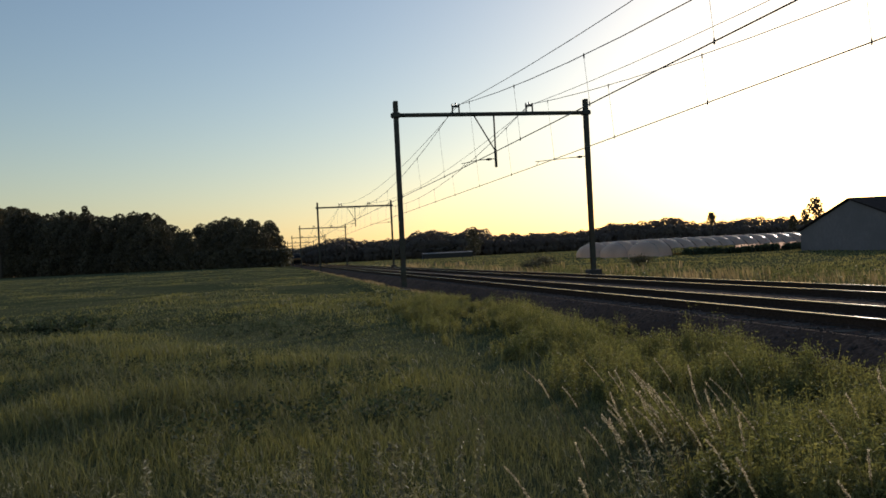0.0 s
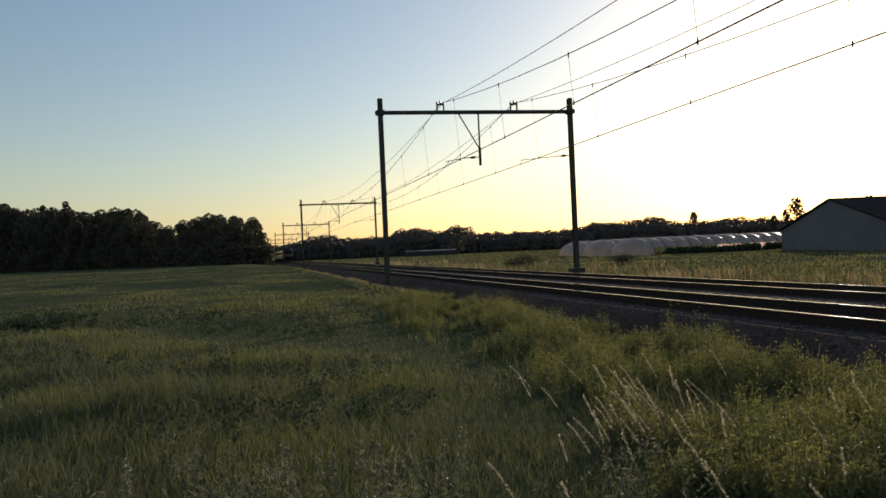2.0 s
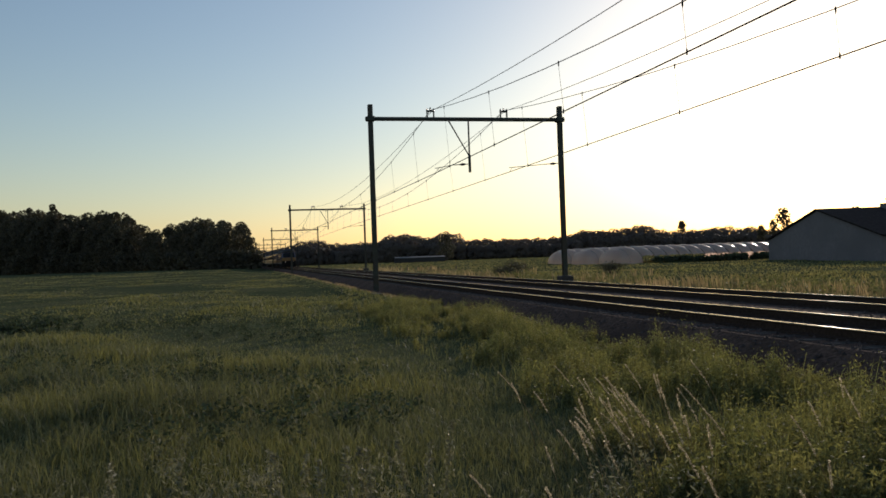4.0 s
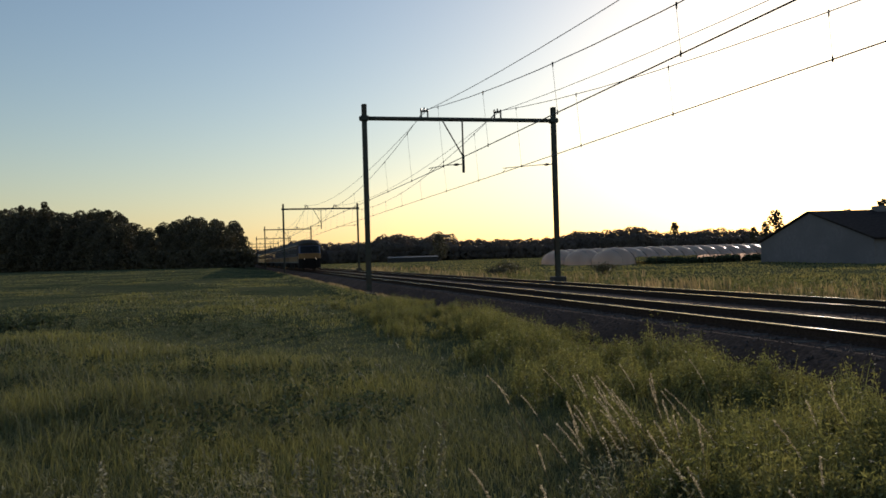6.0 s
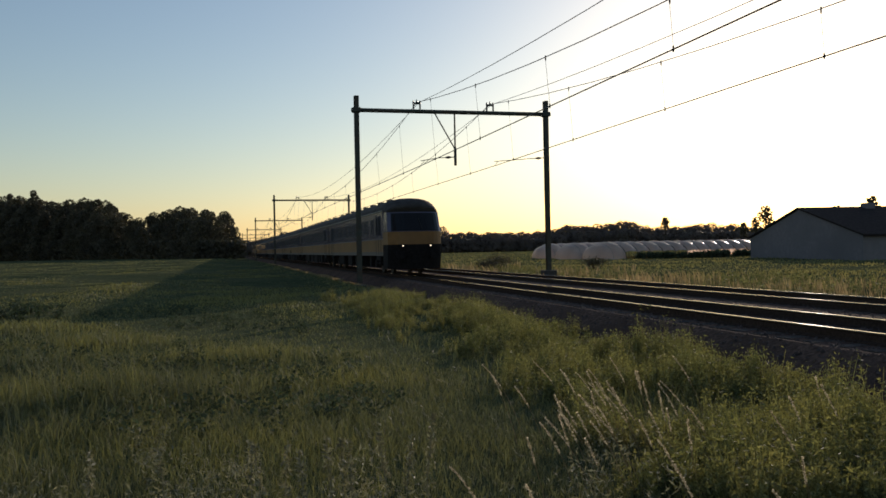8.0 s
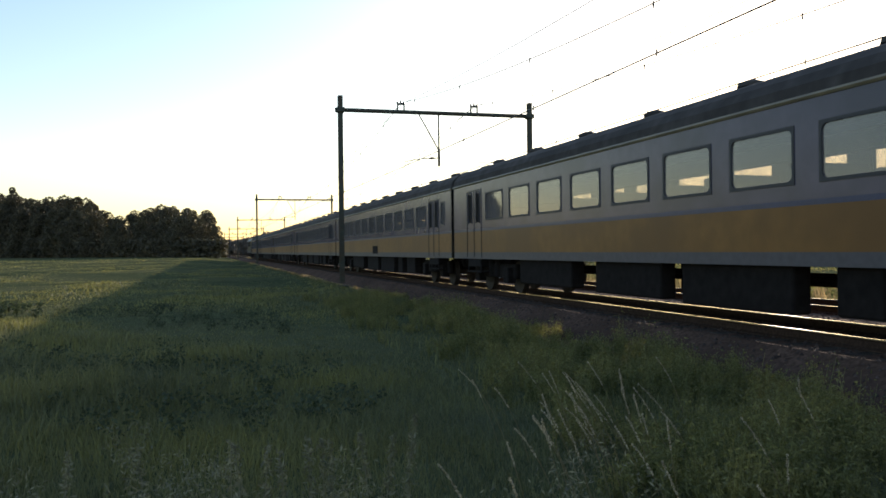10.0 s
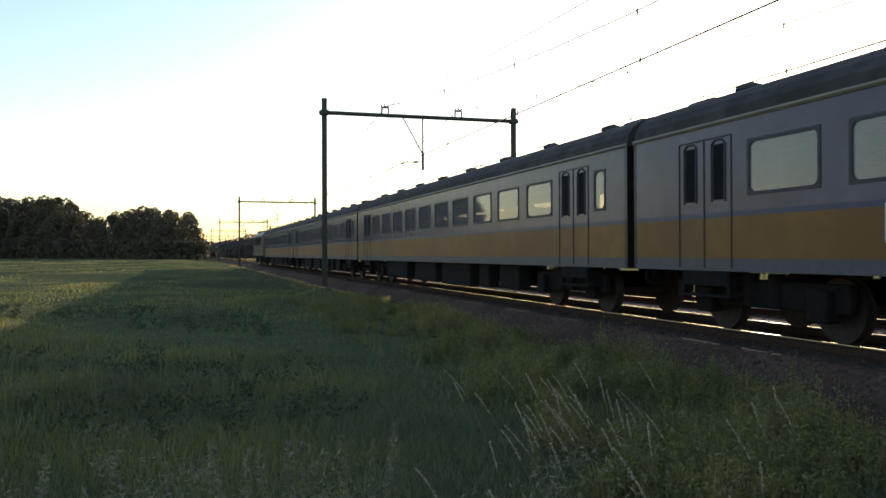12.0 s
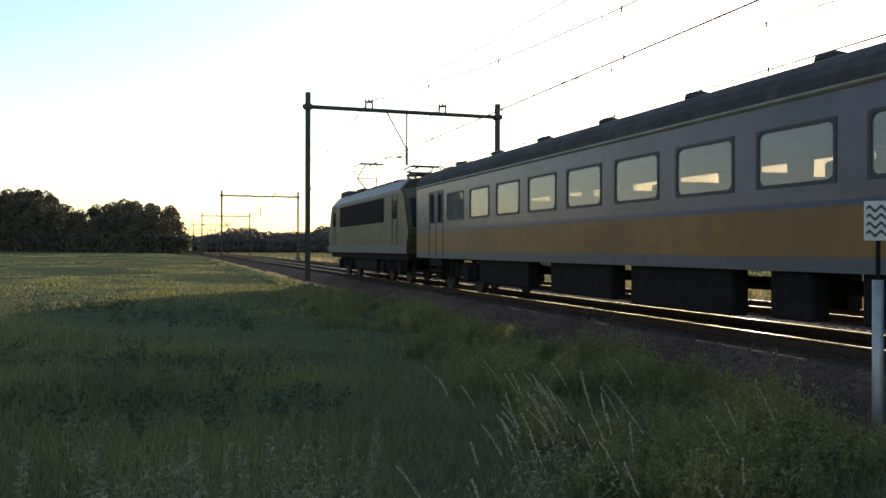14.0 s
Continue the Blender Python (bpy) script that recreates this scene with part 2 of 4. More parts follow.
def blades(name, x, y, h, w, mat, lean=0.25, bias=(0, 0), seed=1, lift=0.0):
    """Bent blades of grass, five corners each."""
    g = np.random.default_rng(seed)
    n = len(x)
    z = ground_height(x, y) - 0.02 + lift
    turn = g.uniform(0, 2 * np.pi, n)
    side = np.stack([np.cos(turn), np.sin(turn), np.zeros(n)], 1) * (w / 2)[:, None]
    la = g.uniform(0, 2 * np.pi, n)
    amount = g.uniform(0.2, 1.0, n) * lean * h
    off = np.stack([np.cos(la) * amount + bias[0] * h, np.sin(la) * amount + bias[1] * h, np.zeros(n)], 1)
    base = np.stack([x, y, z], 1)
    up = np.zeros((n, 3))
    up[:, 2] = h
    mid = base + off * 0.3 + up * 0.55
    tip = base + off + up * (1 - 0.3 * lean)
    v = np.stack([base - side, base + side, mid - side * 0.75, mid + side * 0.75, tip], 1)
    i = np.arange(n)[:, None] * 5
    return raw_mesh(name, v, i + np.array([[0, 1, 3, 2]]), mat, i + np.array([[2, 3, 4]]))


def leaf_cloud(centres, size, g, flat=0.0, slim=0.8):
    """Square leaves turned at random about their centres."""
    n = len(centres)
    a = g.normal(size=(n, 3))
    a[:, 2] *= 1 - flat
    a /= np.linalg.norm(a, axis=1)[:, None]
    b = np.cross(a, g.normal(size=(n, 3)))
    b /= np.linalg.norm(b, axis=1)[:, None]
    s = (size * g.uniform(0.6, 1.4, n))[:, None] / 2
    a, b = a * s, b * s * slim
    v = np.stack([centres - a - b * 0.3, centres + b, centres + a + b * 0.3, centres - b], 1)
    return v, np.arange(n)[:, None] * 4 + np.array([[0, 1, 2, 3]])


# ---- ground ----
def build_ground():
    xs = np.unique(np.concatenate([np.linspace(-2500, -120, 24), np.linspace(-120, -30, 31), np.linspace(-30, 30, 121), np.linspace(30, 150, 41), np.linspace(150, 2500, 24)]))
    ys = np.unique(np.concatenate([np.linspace(-600, -20, 12), np.linspace(-20, 80, 161), np.linspace(80, 320, 60), np.linspace(320, 3000, 24)]))
    X, Y = np.meshgrid(xs, ys)
    v = np.stack([X, Y, ground_height(X, Y)], 2).reshape(-1, 3)
    w = len(xs)
    i = (np.arange(len(ys) - 1)[:, None] * w + np.arange(w - 1)[None]).ravel()
    ob = raw_mesh("ground", v, np.stack([i, i + 1, i + w + 1, i + w], 1), SOIL)
    return tagged(ob, "dark green field soil under grass and crop", "ground", kind="structure")


build_ground()

# the line: two tracks
NEAR_RAIL, SPACING, GAUGE = 8.646, 3.858, 1.507
NEAR, FAR = NEAR_RAIL + GAUGE / 2, NEAR_RAIL + SPACING + GAUGE / 2


def build_line():
    bm = bmesh.new()
    prism(bm, [(6.9, -1.0), (7.0, -0.75), (7.35, -0.56), (7.75, -0.33), (8.05, -0.19), (8.4, -0.176), (14.6, -0.176), (15.2, -0.24), (16.0, -0.72), (16.2, -1.0)], -120, 900)
    bed = tagged(mesh_object("track_bed", bm, BALLAST), "dark brown ballast bed of a double railway line", "track bed", kind="structure")
    g = np.random.default_rng(5)
    n = 14000
    x, y = g.uniform(7.0, 15.9, n), 1 + 44 * g.random(n) ** 1.5
    z = np.interp(x, [7.0, 7.35, 7.75, 8.05, 8.4, 14.6, 15.2, 16.0], [-0.75, -0.56, -0.33, -0.19, -0.176, -0.176, -0.24, -0.72])
    c = np.stack([x, y, z], 1)
    s = g.uniform(0.025, 0.05, n)[:, None, None]
    shape = np.array([[1, 0, 0], [0, 1, 0], [-1, 0, 0], [0, -1, 0], [0, 0, 0.9]])[None] * g.uniform(0.6, 1.3, (n, 5, 3)) * s
    v = c[:, None] + shape
    i = np.arange(n)[:, None, None] * 5
    tris = i + np.array([[[0, 1, 4], [1, 2, 4], [2, 3, 4], [3, 0, 4]]])
    stones = raw_mesh("ballast_stones", v, np.zeros((0, 4), int), STONE, tris)
    stones.parent = bed
    tagged(stones, "loose broken stones", kind="stuff")
    first = None
    for cx in (NEAR, FAR):
        bm = bmesh.new()
        for side in (-1, 1):
            x = cx + side * GAUGE / 2
            prism(bm, [(x - 0.065, -0.172), (x + 0.065, -0.172), (x + 0.065, -0.155), (x + 0.012, -0.13), (x + 0.012, -0.045), (x + 0.034, -0.035), (x + 0.034, -0.012), (x - 0.034, -0.012), (x - 0.034, -0.035), (x - 0.012, -0.045), (x - 0.012, -0.13), (x - 0.065, -0.155)], -120, 900)
        track = tagged(mesh_object("railway_track", bm, RAIL_SIDE), "steel rails with rusty sides and shiny polished tops on sleepers", "railway track", "tracks", "structure")
        for side in (-1, 1):
            bm = bmesh.new()
            x = cx + side * GAUGE / 2
            prism(bm, [(x - 0.018, -0.012), (x + 0.018, -0.012), (x + 0.017, -0.003), (x + 0.012, 0.0), (x - 0.012, 0.0), (x - 0.017, -0.003)], -120, 900)
            part("rail_head", bm, RAIL_TOP, track, "bright polished running surface")
        if first is None:
            bm = bmesh.new()
            box(bm, -1.26, 1.26, -0.13, 0.13, -0.32, -0.172, 0.015)
            first = bm.copy()
            bm.free()
        bm = first.copy()
        s = part("sleeper", bm, SLEEPER, track)
        s.matrix_basis = pose(cx, -6, 0)
        for k in range(1, 150):
            again(s, 0, 0.6 * k)
        bm = bmesh.new()
        for k in range(150, 480):
            box(bm, cx - 1.26, cx + 1.26, -6 + 0.6 * k - 0.13, -6 + 0.6 * k + 0.13, -0.32, -0.172)
        tagged(part("far_sleepers", bm, SLEEPER, track), "grey sleepers further along", kind="stuff")


build_line()

# ---- masts and wires ----
MAST_L, MAST_R, FIRST_PORTAL, SPAN = 6.35, 16.31, 40.2, 71.33


def build_portal():
    p = tagged(new("catenary_portal"), "dark steel portal with two posts and a beam over the tracks", "catenary mast", "portals along the line")
    for x in (MAST_L, MAST_R):
        bm = bmesh.new()
        box(bm, x - 0.115, x + 0.115, -0.115, -0.095, -0.3, 8.9)
        box(bm, x - 0.115, x + 0.115, 0.095, 0.115, -0.3, 8.9)
        box(bm, x - 0.02, x + 0.02, -0.095, 0.095, -0.3, 8.9)
        post = part("post", bm, MAST, p)
        bm = bmesh.new()
        box(bm, x - 0.2, x + 0.2, -0.2, 0.2, 8.08, 8.32, 0.03)
        part("clamp", bm, MAST, post)
        bm = bmesh.new()
        if x > NEAR:
            box(bm, x - 0.34, x + 0.34, -0.34, 0.34, -1.0, 0.06, 0.05)
        else:
            box(bm, x - 0.28, x + 0.28, -0.28, 0.28, -1.0, -0.42, 0.04)
        part("footing", bm, CONCRETE, p, "grey concrete footing block")
    bm = bmesh.new()
    tube(bm, (MAST_L - 0.25, 0, 8.2), (MAST_R + 0.25, 0, 8.2), 0.105, n=12)
    part("beam", bm, MAST, p, smooth=True)
    for x in (NEAR, FAR):
        bm = bmesh.new()
        for s in (-1, 1):
            box(bm, x + s * 0.17 - 0.03, x + s * 0.17 + 0.03, -0.04, 0.04, 8.26, 8.62)
        box(bm, x - 0.2, x + 0.2, -0.045, 0.045, 8.56, 8.64)
        br = part("bracket", bm, MAST, p)
        for s in (-1, 0, 1):
            bm = bmesh.new()
            tube(bm, (x + s * 0.17, 0, 8.62), (x + s * 0.17, 0, 8.74 + 0.05 * (s == 0)), 0.055, 0.03)
            part("insulator", bm, PORCELAIN, br)
    bm = bmesh.new()
    tube(bm, (11.36, 0, 8.12), (11.36, 0, 5.55), 0.045)
    box(bm, 11.30, 11.42, -0.05, 0.05, 5.5, 6.4, 0.01)
    drop = part("drop_post", bm, MAST, p)
    bm = bmesh.new()
    tube(bm, (10.33, 0, 8.12), (11.34, 0, 6.35), 0.035)
    part("brace", bm, MAST, drop)
    for x0, x1 in ((11.33, 9.55), (16.2, 13.45)):
        bm = bmesh.new()
        tube(bm, (x0, 0, 5.93), (x0 - 0.85, 0, 5.88), 0.022)
        tube(bm, (x0 - 0.85, 0, 5.88), (x1, 0, 5.72), 0.018)
        tube(bm, (x1 + 0.2, 0, 5.74), (x1, 0, 5.5), 0.012)
        arm = part("steady_arm", bm, MAST, p)
        bm = bmesh.new()
        tube(bm, (x0 - 0.2, 0, 5.92), (x0 - 0.34, 0, 5.91), 0.04, 0.07)
        tube(bm, (x0 - 0.34, 0, 5.91), (x0 - 0.48, 0, 5.90), 0.07, 0.04)
        part("insulator", bm, PORCELAIN, arm)
    return p


portal = build_portal()
portal.matrix_basis = pose(0, FIRST_PORTAL, 0)
for k in (-1, 1, 2, 3, 4, 5, 6):
    copy_thing(portal, pose(0, FIRST_PORTAL + SPAN * k, 0))


def wire_z(kind, u):
    """Height of a wire at the part u of its span."""
    b = 4 * (u - 0.5) ** 2
    return {"contact": 5.5, "carrier": 6.35 + 2.3 * b, "feeder": 7.38 + 1.27 * b}[kind]


def build_wires():
    for cx in (NEAR, FAR):
        line = tagged(new("overhead_line"), "thin dark carrier, feeder and contact wires over a track", "overhead line", "wires over the tracks")
        for kind, r in (("carrier", 0.015), ("contact", 0.02), ("feeder", 0.013)):
            pts, rad = [], []
            for k in range(-1, 5):
                y0 = FIRST_PORTAL + SPAN * k
                steps = 2 if kind == "contact" else 18
                for i in range(steps):
                    u = i / steps
                    st = 0.2 * (-1) ** k * (1 - 2 * u) if kind == "contact" else (0.12 if kind == "feeder" else 0)
                    pts.append((cx + st, y0 + SPAN * u, wire_z(kind, u)))
                    rad.append(r)
            bm = bmesh.new()
            pipe(bm, pts, rad)
            part(kind + "_wire", bm, COPPER, line)
        for k in range(-1, 3):
            for i in range(1, 11):
                u = (i - 0.4) / 10
                y = FIRST_PORTAL + SPAN * (k + u)
                st = 0.2 * (-1) ** k * (1 - 2 * u)
                top = wire_z("carrier", u)
                bm = bmesh.new()
                pipe(bm, [(cx + st, y, 5.44), (cx + st, y, 5.56), (cx + st, y, 5.6), (cx, y, top - 0.12), (cx, y, top - 0.08), (cx, y, top + 0.05)], [0.022, 0.022, 0.006, 0.006, 0.022, 0.022])
                part("dropper", bm, COPPER, line)


build_wires()

# ---- train ----
YELLOW = material("train_yellow", (0.215, 0.102, 0.026), 0.45, vary=0.14, grain=3, stain=(0.17, 0.082, 0.025), stain_scale=0.5, spec=0.3)
BLUEGREY = material("train_blue_grey", (0.098, 0.088, 0.132), 0.24, vary=0.1, grain=3, stain=(0.074, 0.07, 0.10), stain_scale=0.7, spec=0.4)
STRIPE = material("train_dark_blue", (0.03, 0.04, 0.10), 0.35)
SKIRT = material("train_grey_sill", (0.075, 0.07, 0.085), 0.5, vary=0.15)
ROOF = material("train_roof", (0.065, 0.058, 0.056), 0.85, vary=0.3, grain=3, stain=(0.045, 0.04, 0.038), stain_scale=1, spec=0.2)
BLACK = material("underframe_black", (0.013, 0.011, 0.011), 0.9, vary=0.3, grain=6, spec=0.15)
RUBBER = material("gangway_rubber", (0.02, 0.02, 0.02), 0.9)
WHEEL = material("wheel_steel", (0.03, 0.024, 0.02), 0.7, 0.0, vary=0.3, spec=0.3)
GUTTER = material("roof_edge_beige", (0.20, 0.165, 0.105), 0.5, vary=0.2, grain=2)
FRAME = material("window_rubber", (0.04, 0.04, 0.045), 0.6)
SEAT = material("seat_cloth", (0.06, 0.06, 0.10), 0.9, vary=0.2)
INSIDE = material("coach_lining", (0.27, 0.25, 0.245), 0.7)
PANE = glass_material("train_glass", (0.84, 0.84, 0.83))
WINDSCREEN = material("dark_windscreen", (0.012, 0.011, 0.012), 0.12, spec=0.25)
LAMP = glow_material("train_headlight", (1.0, 0.78, 0.48), 3)

NOSE = 0.8  # how far the bowed front stands back from the coach's leading end
LONG, HALF, FLOOR_Z, WAIST, WIN0, WIN1, EAVE, TOP = 26.14, 1.40, 1.08, 1.86, 2.13, 2.97, 3.34, 3.98


def bogie(thing, y, wheelbase=2.56):
    b = new("bogie")
    b.parent = thing
    bm = bmesh.new()
    for s in (-1, 1):
        box(bm, s * 1.0 - 0.08, s * 1.0 + 0.08, y - wheelbase / 2 - 0.45, y + wheelbase / 2 + 0.5, 0.42, 0.84, 0.05)
        for k in (-1, 1):
            box(bm, s * 1.1 - 0.13, s * 1.1 + 0.13, y + k * wheelbase / 2 - 0.2, y + k * wheelbase / 2 + 0.2, 0.3, 0.75, 0.04)
            tube(bm, (s * 1.05, y + k * 0.3, 0.45), (s * 1.05, y + k * 0.3, 0.95), 0.13, n=10)
    box(bm, -1.0, 1.0, y - 0.3, y + 0.3, 0.5, 0.85)
    part("bogie_frame", bm, BLACK, b)
    for k in (-1, 1):
        for s in (-1, 1):
            bm = bmesh.new()
            x = s * 0.75
            tube(bm, (x - 0.06, y + k * wheelbase / 2, 0.46), (x + 0.06, y + k * wheelbase / 2, 0.46), 0.46, n=24)
            tube(bm, (x - s * 0.06, y + k * wheelbase / 2, 0.46), (x - s * 0.09, y + k * wheelbase / 2, 0.46), 0.49, n=24)
            tube(bm, (0, y + k * wheelbase / 2, 0.46), (x, y + k * wheelbase / 2, 0.46), 0.08, n=8)
            part("wheel", bm, WHEEL, b)
    return b


def roof_outline(eave=EAVE, top=TOP, half=HALF, n=12, square=0.72):
    pts = []
    for i in range(n + 1):
        a = math.pi * i / n
        c, s = math.cos(a), math.sin(a)
        pts.append((half * math.copysign(abs(c) ** square, c), eave + (top - eave) * abs(s) ** 0.9))
    return pts


def wall(bm, x, y0, y1, z0, z1, thick=0.07):
    box(bm, min(x, x - math.copysign(thick, x)), max(x, x - math.copysign(thick, x)), y0, y1, z0, z1)


def rounded_frame(bm, x0, x1, y0, y1, z0, z1, rim=0.05, r=0.10, n=4):
    """A window frame: square outside to fill its opening, round-cornered inside."""
    rings = []
    for x in (x0, x1):
        outer, inner = [], []
        for cy, cz, turn in ((y1, z1, 0), (y0, z1, 90), (y0, z0, 180), (y1, z0, 270)):
            oy, oz = cy - math.copysign(rim + r, cy - (y0 + y1) / 2), cz - math.copysign(rim + r, cz - (z0 + z1) / 2)
            for i in range(n + 1):
                a = radians(turn + 90 * i / n)
                c, q = math.cos(a), math.sin(a)
                far = (rim + r) / max(abs(c), abs(q))
                inner.append(bm.verts.new((x, oy + r * c, oz + r * q)))
                outer.append(bm.verts.new((x, oy + far * c, oz + far * q)))
        rings.append((outer, inner))
    (o0, i0), (o1, i1) = rings
    m = len(o0)
    for k in range(m):
        j = (k + 1) % m
        bm.faces.new((o0[k], o0[j], i0[j], i0[k]))
        bm.faces.new((o1[k], i1[k], i1[j], o1[j]))
        bm.faces.new((i0[k], i0[j], i1[j], i1[k]))
        bm.faces.new((o0[k], o1[k], o1[j], o0[j]))
    return bm


def build_coach(name, label, windows, door_at, nose=False, vents=8):
    """A coach from y = 0 (its leading end) to LONG, over the middle of the track."""
    c = tagged(new(name), label, "railway coach", "coaches of the train")
    y0, y1 = (2.0 + NOSE if nose else 0.0), LONG
    doors = [(d, d + 1.4) for d in door_at]
    openings = sorted(windows)
    for s in (-1, 1):
        x = s * HALF
        bm = bmesh.new()
        wall(bm, x, y0, y1, FLOOR_Z + 0.1, WAIST - 0.03)
        part("lower_side", bm, YELLOW, c, "yellow lower side panel")
        bm = bmesh.new()
        wall(bm, x, y0, y1, WAIST - 0.03, WAIST + 0.05)
        part("stripe", bm, STRIPE, c, "dark blue stripe")
        bm = bmesh.new()
        wall(bm, x, y0, y1, FLOOR_Z - 0.1, FLOOR_Z + 0.1)
        part("sill", bm, SKIRT, c, "grey sill")
        bm = bmesh.new()
        wall(bm, x, y0, y1, WAIST + 0.05, WIN0)
        wall(bm, x, y0, y1, WIN1, EAVE)
        at = y0
        for a, b in openings + [(y1, y1)]:
            if a > at:
                wall(bm, x, at, a, WIN0, WIN1)
            at = b
        part("upper_side", bm, BLUEGREY, c, "blue-grey upper side panel")
        for a, b in openings:
            bm = bmesh.new()
            xo, xi = (x + s * 0.012), (x - s * 0.05)
            lo, hi = min(xo, xi), max(xo, xi)
            rounded_frame(bm, lo, hi, a, b, WIN0, WIN1)
            w = part("window", bm, FRAME, c)
            bm = bmesh.new()
            box(bm, x - s * 0.012 - 0.004, x - s * 0.012 + 0.004, a + 0.025, b - 0.025, WIN0 + 0.025, WIN1 - 0.025)
            part("pane", bm, PANE, w, "clear glass").visible_shadow = False
        for a, b in doors:
            bm = bmesh.new()
            for k in (a, (a + b) / 2, b):
                box(bm, min(x, x + s * 0.015), max(x, x + s * 0.015), k - 0.009, k + 0.009, FLOOR_Z - 0.05, WIN1 + 0.12)
            box(bm, min(x, x + s * 0.015), max(x, x + s * 0.015), a, b, WIN1 + 0.12, WIN1 + 0.14)
            d = part("door", bm, FRAME, c, "door edges in dark rubber")
            for k in (a + 0.2, b - 0.44):
                bm = bmesh.new()
                box(bm, min(x, x + s * 0.012), max(x, x + s * 0.012), k, k + 0.24, WIN0 - 0.02, WIN1 + 0.02, 0.004)
                part("door_window", bm, BLACK, d, "narrow dark door window")
                bm = bmesh.new()
                pipe(bm, [(x + s * 0.012, k - 0.05, WIN0 - 0.05), (x + s * 0.012, k - 0.05, WIN1 + 0.02), (x + s * 0.012, k + 0.03, WIN1 + 0.09), (x + s * 0.012, k + 0.21, WIN1 + 0.09), (x + s * 0.012, k + 0.29, WIN1 + 0.02), (x + s * 0.012, k + 0.29, WIN0 - 0.05)], 0.014)
                part("rubber_rim", bm, FRAME, d, "raised dark rubber rim")
            bm = bmesh.new()
            box(bm, s * 1.05, s * 1.42, a, b, 0.56, 0.60)
            box(bm, s * 1.0, s * 1.41, a + 0.1, b - 0.1, 0.74, 0.97)
            for k in (a + 0.1, b - 0.1):
                box(bm, s * 1.36, s * 1.40, k - 0.03, k + 0.03, 0.56, 0.97)
            part("step", bm, BLACK, c)
    bm = bmesh.new()
    ro = roof_outline()
    prism(bm, ro + [(-HALF + 0.08, EAVE - 0.02), (HALF - 0.08, EAVE - 0.02)], y0, y1)
    part("roof", bm, ROOF, c, smooth=False)
    for s in (-1, 1):
        bm = bmesh.new()
        tube(bm, (s * 1.4, y0, EAVE - 0.01), (s * 1.4, y1, EAVE - 0.01), 0.04, n=6)
        part("gutter", bm, GUTTER, c, "beige roof edge strip")
    for k in range(vents):
        y = y0 + 2.2 + k * (y1 - y0 - 4.4) / (vents - 1)
        for s in (-1, 1):
            bm = bmesh.new()
            tube(bm, (s * 0.5, y, TOP - 0.2), (s * 0.5, y, TOP - 0.02), 0.2, n=14)
            tube(bm, (s * 0.5, y, TOP - 0.02), (s * 0.5, y, TOP + 0.05), 0.25, 0.23, n=14)
            tube(bm, (s * 0.5, y, TOP + 0.05), (s * 0.5, y, TOP + 0.10), 0.23, 0.1, n=14)
            part("roof_vent", bm, ROOF, c)
    for y in (y1 - 1.0,) + (() if nose else (y0 + 1.1,)):
        bm = bmesh.new()
        box(bm, -0.7, 0.7, y - 0.42, y + 0.42, TOP - 0.25, TOP + 0.035, 0.12)
        part("roof_hatch", bm, ROOF, c)
    bm = bmesh.new()
    box(bm, -HALF + 0.07, HALF - 0.07, y0 + 0.1, y1 - 0.1, FLOOR_Z - 0.1, FLOOR_Z + 0.12)
    for y in (y1 - 0.16,) + (() if nose else (y0 + 0.16,)):
        box(bm, -HALF + 0.07, HALF - 0.07, y - 0.06, y + 0.06, FLOOR_Z + 0.12, EAVE - 0.12)
    for y in (y0 + 2.9, y1 - 2.9):
        for s in (-1, 1):
            box(bm, s * 0.45 if s > 0 else -1.33, 1.33 if s > 0 else -0.45, y - 0.03, y + 0.03, FLOOR_Z + 0.12, EAVE - 0.02)
    box(bm, -HALF + 0.09, HALF - 0.09, y0 + 0.2, y1 - 0.2, EAVE - 0.12, EAVE - 0.05)
    part("body_shell", bm, INSIDE, c, "pale floor, ceiling and cross walls")
    seat0 = None
    for k in range(18):
        for s in (-1, 1):
            y = y0 + 3.5 + (k // 2) * 1.995 + (0.2 if k % 2 else 1.75) + 0.06 * math.sin(k * 5.1 + s)
            if seat0 is None:
                bm = bmesh.new()
                box(bm, -0.5, 0.5, -0.45, 0.45, FLOOR_Z + 0.4, FLOOR_Z + 0.56, 0.04)
                box(bm, -0.5, 0.5, -0.09, 0.09, FLOOR_Z + 0.5, FLOOR_Z + 1.355, 0.05)
                seat0 = part("seat", bm, SEAT, c)
                seat0.matrix_basis = pose(s * 0.78, y, 0)
            else:
                q = seat0.copy()
                scene.collection.objects.link(q)
                q.matrix_basis = pose(s * 0.78, y, 0)
    for s in (-1, 1):
        bm = bmesh.new()
        for k in (0.95, 1.08, 1.21):
            tube(bm, (s * k, y0 + 3.1, 2.86 - 0.04 * (1.3 - k)), (s * k, y1 - 3.1, 2.86 - 0.04 * (1.3 - k)), 0.02, n=5)
        part("luggage_rack", bm, SEAT, c)
    for s in ((1,) if nose else (-1, 1)):
        ye = y1 if s > 0 else y0
        bm = bmesh.new()
        a, b = sorted((ye - s * 0.1, ye + s * 0.015))
        box(bm, -HALF, HALF, a, b, FLOOR_Z - 0.1, EAVE - 0.02)
        part("end_wall", bm, BLACK, c, "dark end wall")
        bm = bmesh.new()
        a, b = sorted((ye + s * 0.015, ye + s * 0.125))
        box(bm, -1.1, 1.1, a, b, FLOOR_Z, 3.4, 0.04)
        part("gangway", bm, RUBBER, c, "black rubber gangway bellows")
